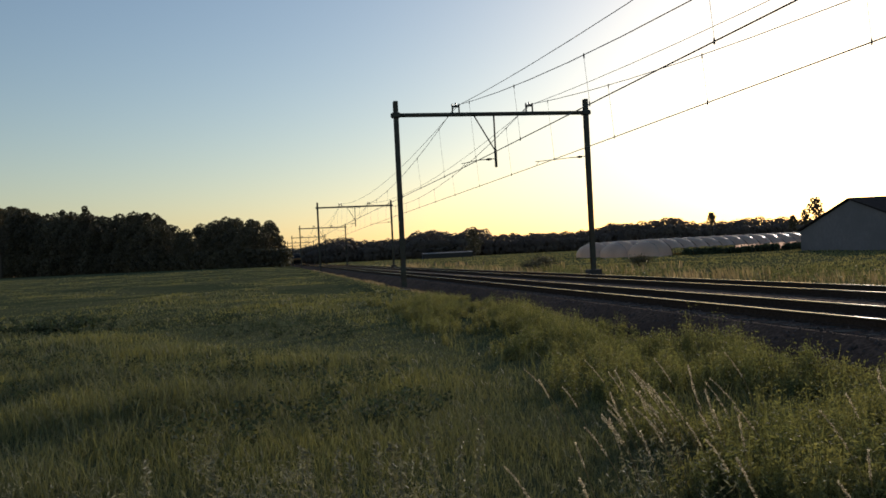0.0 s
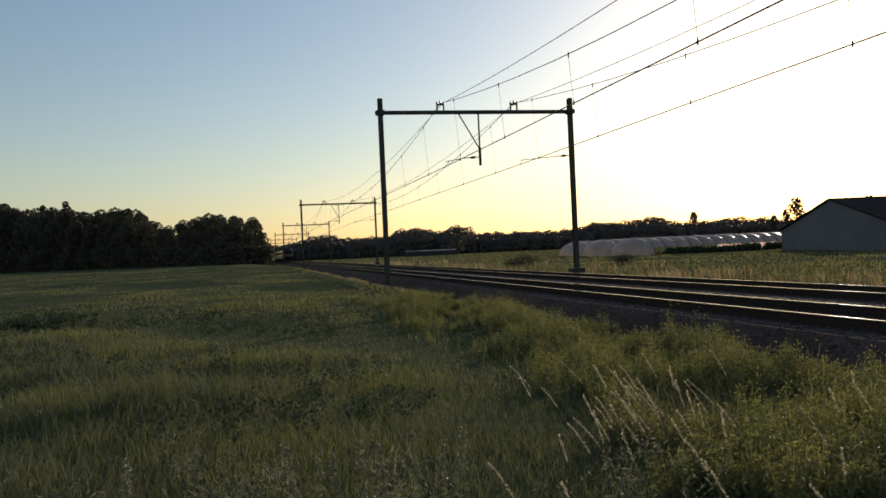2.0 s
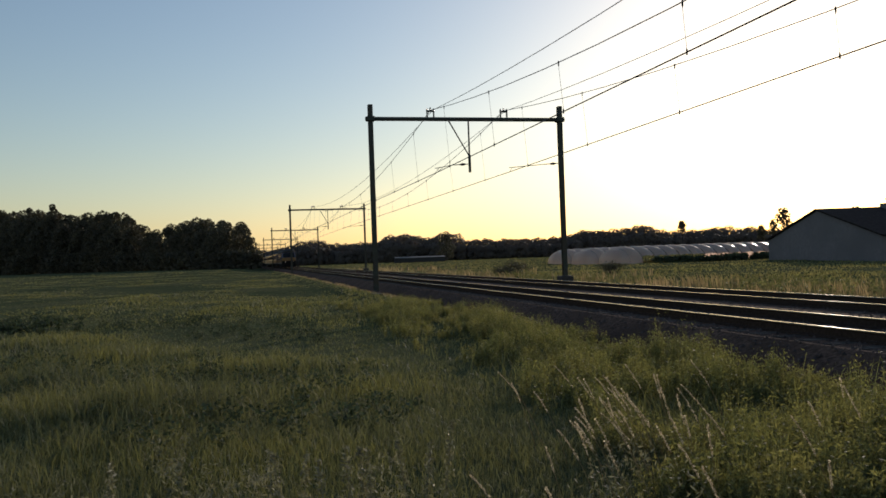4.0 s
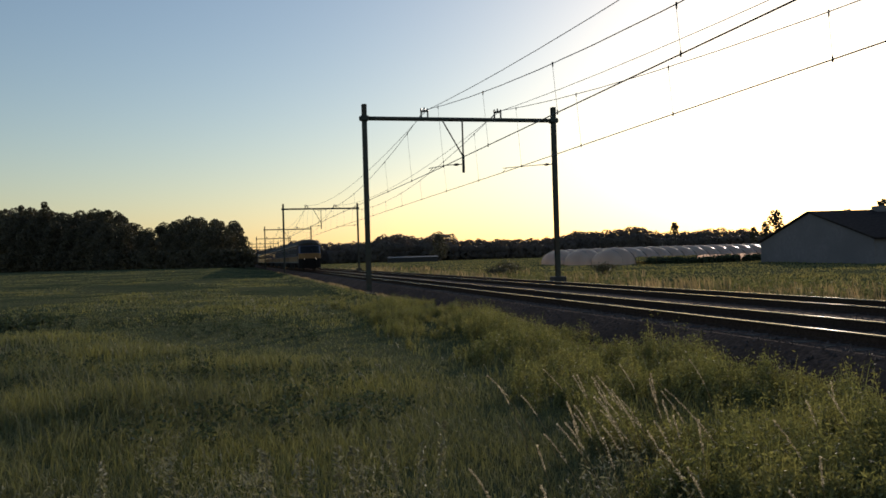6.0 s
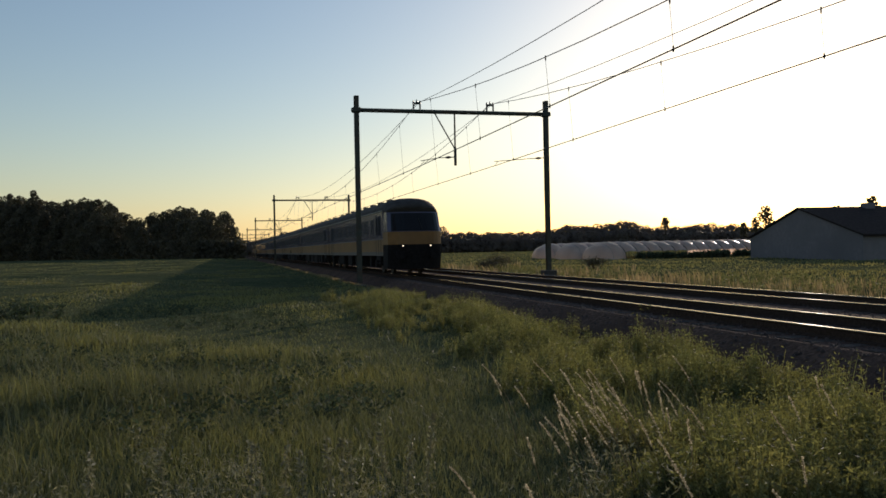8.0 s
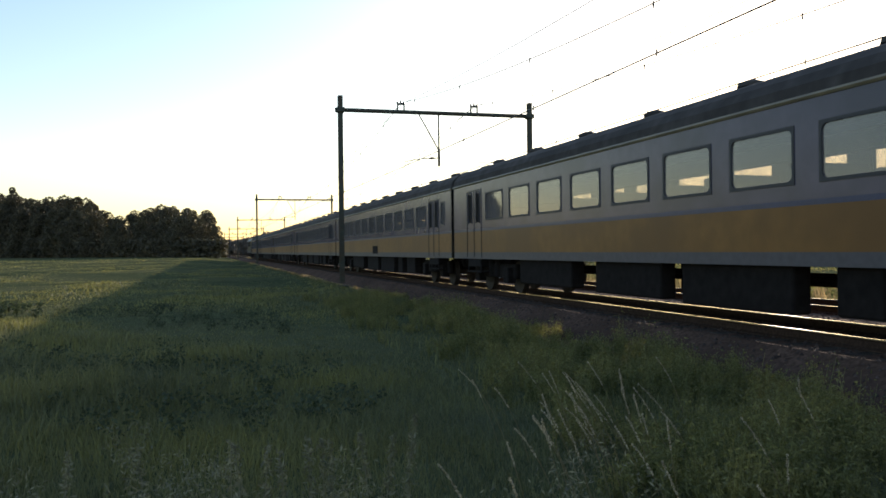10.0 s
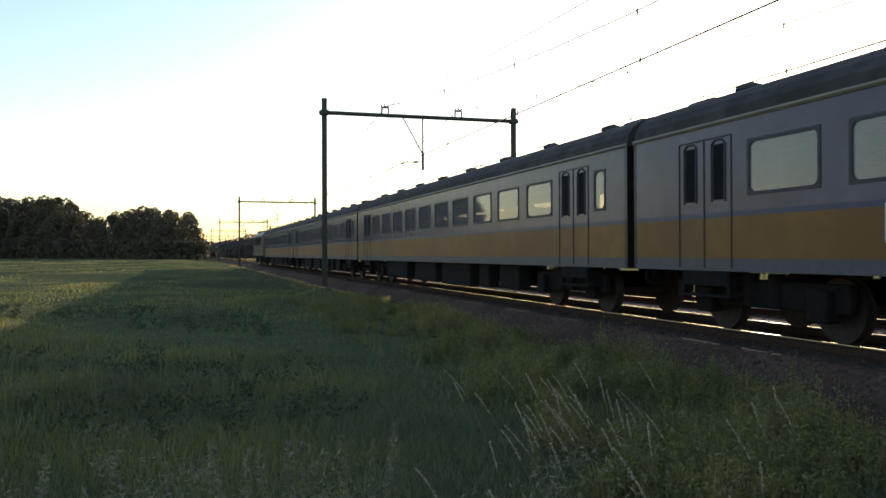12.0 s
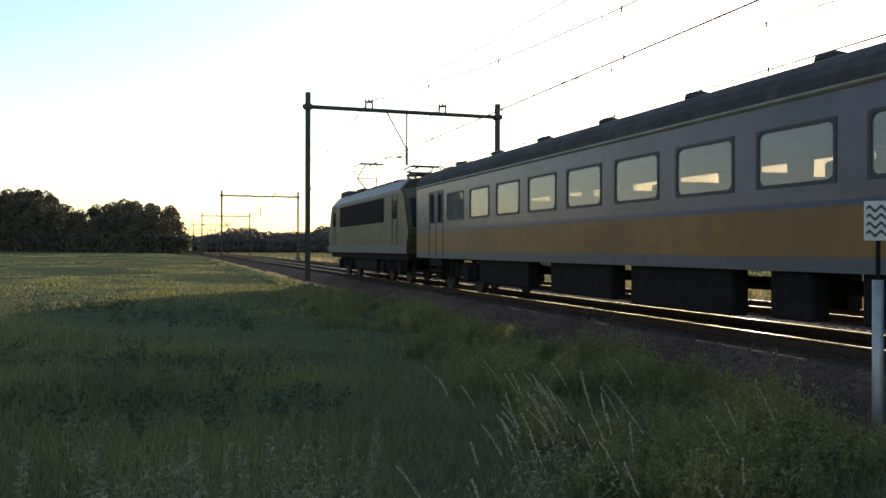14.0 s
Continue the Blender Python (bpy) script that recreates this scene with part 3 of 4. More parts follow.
        for k in (-1, 1):
            bm = bmesh.new()
            tube(bm, (k * 0.88, ye, 0.85), (k * 0.88, ye + s * 0.09, 0.85), 0.09, n=10)
            tube(bm, (k * 0.88, ye + s * 0.09, 0.85), (k * 0.88, ye + s * 0.125, 0.85), 0.2, n=12)
            part("buffer", bm, BLACK, c)
    for y in ((4.7, LONG - 3.2) if nose else (3.2, LONG - 3.2)):
        bogie(c, y)
    for side, spans in ((-1, ((5.7, 7.1, 0.32), (7.95, 8.75, 0.30), (9.6, 12.5, 0.26), (13.2, 15.9, 0.30), (17.1, 20.4, 0.34))), (1, ((5.9, 7.7, 0.34), (9.6, 10.8, 0.3), (13.6, 16.1, 0.3), (17.2, 19.4, 0.34)))):
        for a, b, z in spans:
            bm = bmesh.new()
            box(bm, min(side * 1.28, side * 0.95), max(side * 1.28, side * 0.95), a + (1.5 if nose else 0), b + (0.6 if nose else 0), z, FLOOR_Z - 0.09, 0.04)
            part("equipment_box", bm, BLACK, c)
    for x in (-0.4, 0.1, 0.45):
        bm = bmesh.new()
        tube(bm, (x, y0 + 5.2, 0.72 + 0.1 * x), (x, y1 - 5.2, 0.72 + 0.1 * x), 0.05, n=6)
        part("brake_pipe", bm, BLACK, c)
    return c


def rows_of_windows(first, count, pitch=1.995, width=1.5):
    return [(first + pitch * k, first + pitch * k + width) for k in range(count)]


def build_nose(c):
    """The driving end: a bowed front with one wide dark windscreen."""
    def shell(z0, z1, lean0, lean1, bow=0.55, n=12, half0=HALF, half1=HALF, inset=0.0):
        bm = bmesh.new()
        rows = []
        for z, lean, half in ((z0, lean0, half0), (z1, lean1, half1)):
            line = []
            for i in range(n + 1):
                u = -1 + 2 * i / n
                x = half * math.copysign(1 - (1 - abs(u)) ** 1.6, u)
                line.append(bm.verts.new((x, NOSE + lean + bow * abs(x / HALF) ** 3 - inset, z)))
            line = [bm.verts.new((-half, 2.0 + NOSE, z))] + line + [bm.verts.new((half, 2.0 + NOSE, z))]
            rows.append(line)
        for i in range(len(rows[0]) - 1):
            bm.faces.new((rows[0][i], rows[0][i + 1], rows[1][i + 1], rows[1][i]))
        bm.faces.new(rows[0][::-1])
        bm.faces.new(rows[1])
        return bm
    part("front_skirt", shell(0.3, 1.55, 0.3, 0.1), BLACK, c, "black front skirt")
    part("front_panel", shell(1.55, 2.2, 0.1, 0.15), YELLOW, c, "yellow front panel")
    part("cab_band", shell(2.2, 3.22, 0.15, 0.62, half1=1.36), BLUEGREY, c, "blue-grey cab corner band")
    part("windscreen", shell(2.24, 3.16, 0.16, 0.59, half0=1.24, half1=1.18, inset=0.03), WINDSCREEN, c, "wide dark windscreen")
    bm = bmesh.new()
    n, m = 12, 5
    grid = []
    for j in range(m + 1):
        y = NOSE + 2.0 - (2.0 - 0.62) * (j / m)
        top = TOP + 0.08 * math.sin(1.6 * j / m) - 0.60 * (j / m) ** 2.2
        o = roof_outline(3.22 + (EAVE - 3.22) * (1 - j / m), top, HALF - 0.04 * j / m, n, 0.72 + 0.3 * j / m)
        grid.append([bm.verts.new((x, y + 0.55 * abs(x / HALF) ** 3 * (j / m), z)) for x, z in o])
    for j in range(m):
        for i in range(n):
            bm.faces.new((grid[j][i], grid[j][i + 1], grid[j + 1][i + 1], grid[j + 1][i]))
    bm.faces.new(grid[m])
    part("front_roof", bm, ROOF, c, "rounded grey roof brow", smooth=True)
    for s in (-1, 1):
        bm = bmesh.new()
        tube(bm, (s * 0.72, NOSE + 0.24, 1.47), (s * 0.72, NOSE + 0.12, 1.47), 0.11, n=14)
        h = part("headlight", bm, BLACK, c)
        bm = bmesh.new()
        tube(bm, (s * 0.72, NOSE + 0.125, 1.47), (s * 0.72, NOSE + 0.10, 1.47), 0.027, n=14)
        part("lens", bm, LAMP, h, "lit headlight lens")
        bm = bmesh.new()
        tube(bm, (s * 0.88, NOSE + 0.4, 1.05), (s * 0.88, NOSE - 0.05, 1.05), 0.12, n=12)
        tube(bm, (s * 0.88, NOSE - 0.05, 1.05), (s * 0.88, NOSE - 0.1, 1.05), 0.25, n=14)
        part("buffer", bm, BLACK, c)
    bm = bmesh.new()
    tube(bm, (0.3, NOSE + 0.14, 2.3), (0.15, NOSE + 0.42, 2.9), 0.015, n=5)
    part("wiper", bm, RUBBER, c)


def pantograph(loco, y, raised, knee):
    p = new("pantograph")
    p.parent = loco
    top = 5.48 if raised else 4.5
    mid = (4.15 + top) / 2
    bm = bmesh.new()
    box(bm, -0.6, 0.6, y - 0.6, y + 0.6, 4.12, 4.2)
    for sx in (-1, 1):
        for sy in (-1, 1):
            tube(bm, (sx * 0.55, y + sy * 0.5, 3.9), (sx * 0.55, y + sy * 0.5, 4.15), 0.05)
    part("base", bm, MAST, p)
    bm = bmesh.new()
    for s in (-1, 1):
        tube(bm, (s * 0.25, y, 4.2), (s * 0.5, y + knee, mid), 0.035)
        tube(bm, (s * 0.5, y + knee, mid), (s * 0.3, y, top - 0.08), 0.025)
    tube(bm, (-0.5, y + knee, mid), (0.5, y + knee, mid), 0.025)
    part("arm", bm, MAST, p)
    bm = bmesh.new()
    for d in (-0.2, 0.2):
        tube(bm, (-0.6, y + d, top - 0.03), (0.6, y + d, top - 0.03), 0.028)
        for s in (-1, 1):
            tube(bm, (s * 0.6, y + d, top - 0.03), (s * 0.92, y + d, top - 0.22), 0.02)
    tube(bm, (-0.3, y - 0.2, top - 0.06), (-0.3, y + 0.2, top - 0.06), 0.02)
    tube(bm, (0.3, y - 0.2, top - 0.06), (0.3, y + 0.2, top - 0.06), 0.02)
    part("collector", bm, MAST, p)


def build_loco():
    """The engine from y = 0 (coupled end) to 16.6."""
    c = tagged(new("electric_locomotive"), "yellow electric locomotive with dark grille and two pantographs", "locomotive")
    LY = material("loco_yellow", (0.092, 0.072, 0.038), 0.45, vary=0.2, grain=3, stain=(0.066, 0.053, 0.032), stain_scale=0.8, spec=0.3)
    EDGE = material("loco_roof_edge", (0.115, 0.112, 0.115), 0.5, vary=0.2, grain=2)
    GRILLE = material("loco_grille", (0.014, 0.013, 0.015), 0.8, spec=0.15)
    bm = bmesh.new()
    prof = [(0.9, 1.1), (0.55, 1.9), (1.15, 3.15), (1.5, 3.5), (15.1, 3.5), (15.45, 3.15), (16.05, 1.9), (15.7, 1.1)]
    a = [bm.verts.new((-1.42, y, z)) for y, z in prof]
    b = [bm.verts.new((1.42, y, z)) for y, z in prof]
    for i in range(len(prof)):
        k = (i + 1) % len(prof)
        bm.faces.new((a[i], a[k], b[k], b[i]))
    bm.faces.new(a[::-1])
    bm.faces.new(b)
    bmesh.ops.bevel(bm, geom=list(bm.edges), offset=0.06, segments=2, affect="EDGES")
    part("body", bm, LY, c)
    bm = bmesh.new()
    prism(bm, [(1.38, 3.48), (1.05, 3.85), (0.5, 3.95), (-0.5, 3.95), (-1.05, 3.85), (-1.38, 3.48)], 1.9, 14.7)
    part("roof", bm, ROOF, c)
    for side in (-1, 1):
        bm = bmesh.new()
        prism(bm, [(side * 1.435, 3.34), (side * 1.435, 3.46), (side * 1.07, 3.87), (side * 1.0, 3.87), (side * 1.36, 3.40)], 1.7, 14.9)
        part("roof_edge", bm, EDGE, c, "light grey sloping roof edge")
    bm = bmesh.new()
    box(bm, -0.95, 0.95, 13.5, 15.2, 3.5, 4.2, 0.08)
    part("cab_roof_box", bm, ROOF, c)
    for s in (-1, 1):
        x = s * 1.42
        bm = bmesh.new()
        lo, hi = min(x, x + s * 0.02), max(x, x + s * 0.02)
        box(bm, lo, hi, 4.2, 12.9, 2.32, 3.28)
        gr = part("grille", bm, GRILLE, c, "long dark ventilation grille")
        bm = bmesh.new()
        for k in range(9):
            box(bm, x + s * 0.02 if s > 0 else x - 0.05, x + 0.05 if s > 0 else x - 0.02, 4.25, 12.85, 2.38 + k * 0.1, 2.42 + k * 0.1)
        part("slat", bm, GRILLE, gr)
        bm = bmesh.new()
        box(bm, lo, hi, 0.75, 15.85, 1.1, 1.42)
        part("sill", bm, SKIRT, c, "grey lower band")
        for yy in (2.5, 14.4):
            bm = bmesh.new()
            for k in (yy - 0.35, yy + 0.35):
                box(bm, lo, hi, k - 0.02, k + 0.02, 1.2, 3.3)
            d = part("cab_door", bm, FRAME, c)
            bm = bmesh.new()
            box(bm, lo, hi, yy - 0.25, yy + 0.25, 2.4, 3.1, 0.005)
            part("pane", bm, WINDSCREEN, d, "dark door window")
    for sy, y_lo, y_hi in ((-1, 0.62, 1.13), (1, 15.98, 15.47)):
        bm = bmesh.new()
        q = [(-1.25, y_lo + sy * 0.03, 2.05), (1.25, y_lo + sy * 0.03, 2.05), (1.2, y_hi + sy * 0.03, 3.1), (-1.2, y_hi + sy * 0.03, 3.1)]
        f = [bm.verts.new(p) for p in q]
        g = [bm.verts.new((x, y - sy * 0.05, z)) for x, y, z in q]
        bm.faces.new(f)
        bm.faces.new(g[::-1])
        for i in range(4):
            bm.faces.new((f[i], g[i], g[(i + 1) % 4], f[(i + 1) % 4]))
        part("windscreen", bm, WINDSCREEN, c, "dark cab windscreen")
        ye = 0.75 if sy < 0 else 15.85
        for k in (-1, 1):
            bm = bmesh.new()
            tube(bm, (k * 0.88, ye, 1.05), (k * 0.88, ye + sy * 0.45, 1.05), 0.1, n=10)
            tube(bm, (k * 0.88, ye + sy * 0.45, 1.05), (k * 0.88, ye + sy * 0.5, 1.05), 0.22, n=12)
            part("buffer", bm, BLACK, c)
    bm = bmesh.new()
    box(bm, -1.3, 1.3, 0.9, 15.7, 0.85, 1.1)
    box(bm, -1.2, 1.2, 6.3, 10.3, 0.35, 0.85, 0.04)
    part("underframe", bm, BLACK, c)
    for y in (3.9, 12.7):
        bogie(c, y, 2.6)
    pantograph(c, 12.3, True, 0.9)
    pantograph(c, 3.2, False, 0.9)
    for k in range(5):
        bm = bmesh.new()
        box(bm, -0.7, 0.7, 4.6 + k * 1.3, 5.5 + k * 1.3, 3.93, 4.08, 0.04)
        part("roof_box", bm, ROOF, c)
    bm = bmesh.new()
    tube(bm, (0.2, 3.2, 4.25), (0.2, 12.3, 4.25), 0.02)
    for k in range(6):
        tube(bm, (0.2, 3.6 + k * 1.7, 3.95), (0.2, 3.6 + k * 1.7, 4.26), 0.04)
    part("roof_line", bm, MAST, c)
    return c


driving = build_coach("driving_trailer", "driving trailer coach with bowed front, yellow and blue-grey, headlights lit", [(5.6, 6.4)] + rows_of_windows(7.4, 8), [3.4, LONG - 2.9], nose=True)
build_nose(driving)
coach = build_coach("passenger_coach", "passenger coach, yellow below and blue-grey above, wide windows", [(0.85, 1.35)] + rows_of_windows(3.4, 10), [1.6, LONG - 2.9])
coaches = [coach] + [copy_thing(coach, pose(0, 0, 0)) for _ in range(5)]
for s in (-1, 1):
    bm = bmesh.new()
    box(bm, min(s * HALF, s * (HALF + 0.015)), max(s * HALF, s * (HALF + 0.015)), 12.7, 13.9, 1.12, 1.5)
    part("vent_grille", bm, BLACK, coaches[1], "dark ventilation grille low on the side")
loco = build_loco()

# ---- trees ----
def build_tree(height, spread, seed, n=5200, leaf=0.45, slim=False, low=0.12):
    g = np.random.default_rng(seed)
    t = tagged(new("tree"), "broad dark green leafy tree at a wood's edge", "tree", "trees of the wood")
    bm = bmesh.new()
    r = height * 0.018
    tube(bm, (0, 0, -0.3), (0.1, 0, height * 0.45), r * 1.3, r * 0.8, n=8)
    tube(bm, (0.1, 0, height * 0.45), (0, 0.1, height * 0.85), r * 0.8, r * 0.2, n=6)
    lobes = []
    for k in range(16):
        a = k * 2.4 + g.uniform(-0.4, 0.4)
        u = (k + 0.5) / 16
        z = height * (low + (0.92 - low) * u)
        rad = spread * (0.55 + 0.45 * math.sin(math.pi * min(1, 0.15 + u * 0.85))) * g.uniform(0.35, 0.75) * (1 - 0.55 * u ** 3)
        p = np.array([math.cos(a) * rad, math.sin(a) * rad, z])
        lobes.append((p, spread * g.uniform(0.3, 0.52) * (1 - 0.3 * u)))
        tube(bm, (0.05, 0, z * 0.72), Vector(p), r * 0.35, r * 0.08, n=5)
    part("trunk", bm, BARK, t)
    cs = []
    for p, rr in lobes:
        k = n // len(lobes)
        d = g.normal(size=(k, 3))
        d /= np.linalg.norm(d, axis=1)[:, None]
        cs.append(p + d * (rr * g.uniform(0.55, 1.12, k) ** 0.5)[:, None] * np.array([1, 1, 0.85]))
    v, q = leaf_cloud(np.concatenate(cs), leaf, g)
    crown = raw_mesh("crown", v, q, CROWN)
    crown.parent = t
    return t


def build_woods():
    g = np.random.default_rng(11)
    kinds = [build_tree(15.5, 5.2, 1), build_tree(14.0, 5.6, 2), build_tree(17.0, 5.0, 3), build_tree(13.5, 4.8, 4, low=0.05)]
    # heading, top angle above eye level: the outline of the wood
    head = np.array([-22, -16.4, -15.5, -14.8, -12.6, -11.4, -10.5, -9.5, -8.4, -7.2, -6.2, -5.5, -4.5, -2.9, -1.2, -0.3, 0.9, 1.4])
    top = np.array([3.9, 3.95, 4.0, 3.6, 3.5, 3.6, 3.1, 3.3, 3.6, 3.3, 2.5, 2.35, 2.6, 2.95, 2.8, 2.75, 2.45, 2.2])
    base_h = [15.5, 14.0, 17.0, 13.5]
    used = [False] * 4
    for row, (dist, lift) in enumerate(((226, 0.9), (236, 1.08), (250, 1.1))):
        h = -16.9
        while h < 1.05 - 0.1 * row:
            d = dist + g.uniform(-3, 3) + 11 * max(0.0, -h - 1)
            want = (d * math.tan(radians(float(np.interp(h, head, top)))) + 1.27 - 0.1) * lift * g.uniform(0.93, 1.03)
            i = int(g.integers(0, 4))
            s = want / base_h[i]
            x, y = d * math.sin(radians(h)), d * math.cos(radians(h))
            m = pose(x, y, float(ground_height(x, y)) - 0.1, 0, 0, g.uniform(0, 360))
            ob = kinds[i] if not used[i] else copy_thing(kinds[i], m)
            ob.matrix_basis = m @ Matrix.Diagonal((s, s, s, 1))
            used[i] = True
            h += 1.05 * (0.8 + 0.5 * g.random()) * 235 / d
    # undergrowth along the wood's foot
    n = 26000
    hh = g.uniform(-17.2, 1.3, n)
    d = 219 + g.uniform(0, 14, n) + 11 * np.maximum(0, -hh - 1)
    z = 0.05 + g.random(n) ** 0.8 * (4.5 + 3.5 * np.clip(-hh / 17, 0, 1))
    a = np.radians(hh)
    v, q = leaf_cloud(np.stack([d * np.sin(a), d * np.cos(a), z], 1), 0.8, g)
    tagged(raw_mesh("undergrowth", v, q, CROWN), "dense dark shrubs along the foot of the wood", "undergrowth", kind="stuff")


build_woods()


def far_wood(name, label, heads, tops, dist, leaf, seed, mat):
    """A distant belt of trees: round crowns of leaves side by side, in three rows, under an uneven skyline."""
    g = np.random.default_rng(seed)
    vs, qs, count = [], [], 0

    def heap(centre, rad, tall, k, size):
        nonlocal count
        d = g.normal(size=(k, 3))
        d /= np.linalg.norm(d, axis=1)[:, None]
        lump = 1 + 0.13 * np.sin(d[:, 0] * 5 + centre[0]) * np.sin(d[:, 2] * 6 + centre[1])
        p = np.array(centre) + d * (np.array([rad, rad, tall]) * (lump * g.uniform(0.9, 1.03, k))[:, None])
        a = np.cross(d + 0.15 * g.normal(size=(k, 3)), g.normal(size=(k, 3)))
        a /= np.linalg.norm(a, axis=1)[:, None]
        b = np.cross(d, a)
        w = (size * g.uniform(0.6, 1.4, k))[:, None] / 2
        a, b = a * w, b * w * 0.8
        vs.append(np.stack([p - a - b * 0.3, p + b, p + a + b * 0.3, p - b], 1))
        qs.append(np.arange(k)[:, None] * 4 + np.array([[0, 1, 2, 3]]) + count)
        count += 4 * k
    for back, lift in ((14, 1.0), (5, 0.95), (-6, 0.72)):
        h = heads[0] + g.uniform(0, 0.4)
        while h < heads[-1]:
            d = dist + back + g.uniform(-3, 3)
            top = (d * math.tan(radians(float(np.interp(h, heads, tops)))) + 2.0) * lift * g.uniform(0.9, 1.06)
            rad = g.uniform(0.3, 0.46) * max(top, 5.0) * (dist / 420) ** 0.3
            x, y = d * math.sin(radians(h)), d * math.cos(radians(h))
            heap((x, y, top - 0.75 - rad * 0.8), rad, rad * 0.85, int(420 * (rad / 4) ** 1.5 / leaf ** 1.5), leaf)
            heap((x, y, top * 0.3 - 0.7), rad * 1.05, top * 0.38, int(220 * (rad / 4) ** 1.5 / leaf ** 1.5), leaf * 1.5)
            h += math.degrees(rad * g.uniform(0.75, 1.25) / dist)
    return tagged(raw_mesh(name, np.concatenate(vs), np.concatenate(qs), mat), label, "woods", kind="stuff")


# far belts; their haze comes only from the leaf colour
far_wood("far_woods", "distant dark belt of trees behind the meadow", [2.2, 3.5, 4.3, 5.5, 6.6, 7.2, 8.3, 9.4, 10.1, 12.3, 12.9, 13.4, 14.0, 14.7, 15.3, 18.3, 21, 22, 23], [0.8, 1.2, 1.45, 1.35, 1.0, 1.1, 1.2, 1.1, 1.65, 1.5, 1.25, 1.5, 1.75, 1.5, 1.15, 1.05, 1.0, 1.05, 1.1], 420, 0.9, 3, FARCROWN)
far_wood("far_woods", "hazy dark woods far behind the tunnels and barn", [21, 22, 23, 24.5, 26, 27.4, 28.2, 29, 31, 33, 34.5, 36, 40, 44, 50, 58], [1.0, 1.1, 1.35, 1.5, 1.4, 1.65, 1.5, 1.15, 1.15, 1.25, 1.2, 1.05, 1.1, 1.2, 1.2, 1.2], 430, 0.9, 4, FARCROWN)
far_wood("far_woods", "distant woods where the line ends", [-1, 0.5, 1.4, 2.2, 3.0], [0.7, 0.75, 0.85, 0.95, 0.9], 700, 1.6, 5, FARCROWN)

# single trees that stand above the far woods
for head_, top_, dist_, s_, wide_, low_, n_ in ((29.95, 1.95, 300, 21, 0.15, 0.66, 420), (36.25, 2.5, 230, 22, 0.2, 0.55, 420), (35.6, 1.75, 230, 29, 0.16, 0.5, 160), (34.9, 1.4, 230, 23, 0.16, 0.5, 300),
                                                (40.4, 2.35, 220, 24, 0.17, 0.5, 500), (42.4, 2.9, 200, 25, 0.17, 0.5, 500), (13.95, 1.75, 380, 26, 0.36, 0.15, 1500),
                                                (-11.6, 4.45, 352, 27, 0.11, 0.45, 2200), (-12.9, 4.22, 370, 28, 0.10, 0.45, 2200), (-16.5, 4.7, 372, 30, 0.13, 0.35, 1800)):
    hgt = dist_ * math.tan(radians(top_)) + 2.0
    tr = build_tree(hgt, hgt * wide_, s_, n=n_, leaf=0.6, low=low_)
    tr.name = "lone_tree"
    tagged(tr, "lone thin-crowned tree standing out against the evening sky", group="lone trees")
    tr.matrix_basis = pose(dist_ * math.sin(radians(head_)), dist_ * math.cos(radians(head_)), -0.7)

# ---- tunnels and barn ----
PLASTIC = leaf_material("tunnel_plastic", (0.82, 0.69, 0.60), (0.74, 0.61, 0.52), (1.0, 0.85, 0.74), share=0.62, patch=0.3, rough=0.25, uneven=0.1)
BRICK = material("grey_rendered_wall", (0.185, 0.168, 0.174), 0.9, vary=0.12, grain=2, stain=(0.155, 0.142, 0.148), stain_scale=0.2)
TILE = material("dark_roof_tiles", (0.032, 0.026, 0.026), 0.95, vary=0.3, grain=3, bump=0.04, bump_scale=4, spec=0.05)


def build_tunnel(length, half=5.0, rise=2.55):
    """A wide film tunnel along +x, its film bulging between steel hoops two metres apart."""
    t = tagged(new("poly_tunnel"), "wide whitish plastic film tunnel on steel hoops", "poly tunnel", "row of tunnels")
    n = 16
    arc = [(half * math.cos(math.pi * i / n), rise * math.sin(math.pi * i / n) ** 0.8) for i in range(n + 1)]
    hoops = int(length / 2.0)
    for k in range(hoops):
        bm = bmesh.new()
        m = 5
        grid = []
        for j in range(m + 1):
            u = j / m
            f = 0.88 + 0.15 * math.sin(math.pi * u ** 0.75) ** 0.7
            grid.append([bm.verts.new((k * 2.0 + 2.0 * u, y * f, z * f)) for y, z in arc if z > 0.75 or k == 0])
        for j in range(m):
            for i in range(len(grid[0]) - 1):
                bm.faces.new((grid[j][i], grid[j][i + 1], grid[j + 1][i + 1], grid[j + 1][i]))
        part("film", bm, PLASTIC, t, smooth=True)
        bm = bmesh.new()
        pipe(bm, [(k * 2.0, y * 0.89, z * 0.89) for y, z in arc], 0.04)
        part("hoop", bm, MAST, t, "thin steel hoop")
    for x, s in ((0, -1), (hoops * 2.0, 1)):
        bm = bmesh.new()
        rings = []
        for j in range(6):
            a = math.pi / 2 * j / 6
            rings.append([bm.verts.new((x + s * 1.7 * math.sin(a), y * 0.9 * math.cos(a) ** 0.8, z * 0.9 * math.cos(a) ** 0.8)) for y, z in arc])
        c = bm.verts.new((x + s * 1.7, 0, 0.02))
        for p, q in zip(rings, rings[1:]):
            for i in range(n):
                bm.faces.new((p[i], p[i + 1], q[i + 1], q[i]))
        for i in range(n):
            bm.faces.new((rings[-1][i], rings[-1][i + 1], c))
        part("end_film", bm, PLASTIC, t, "bulging end sheet", smooth=True)
    return t


tunnel = build_tunnel(30)
tunnel.matrix_basis = pose(53, 110.8, -0.76)
copy_thing(tunnel, pose(53, 121.4, -0.76))
copy_thing(tunnel, pose(53, 132.0, -0.76))


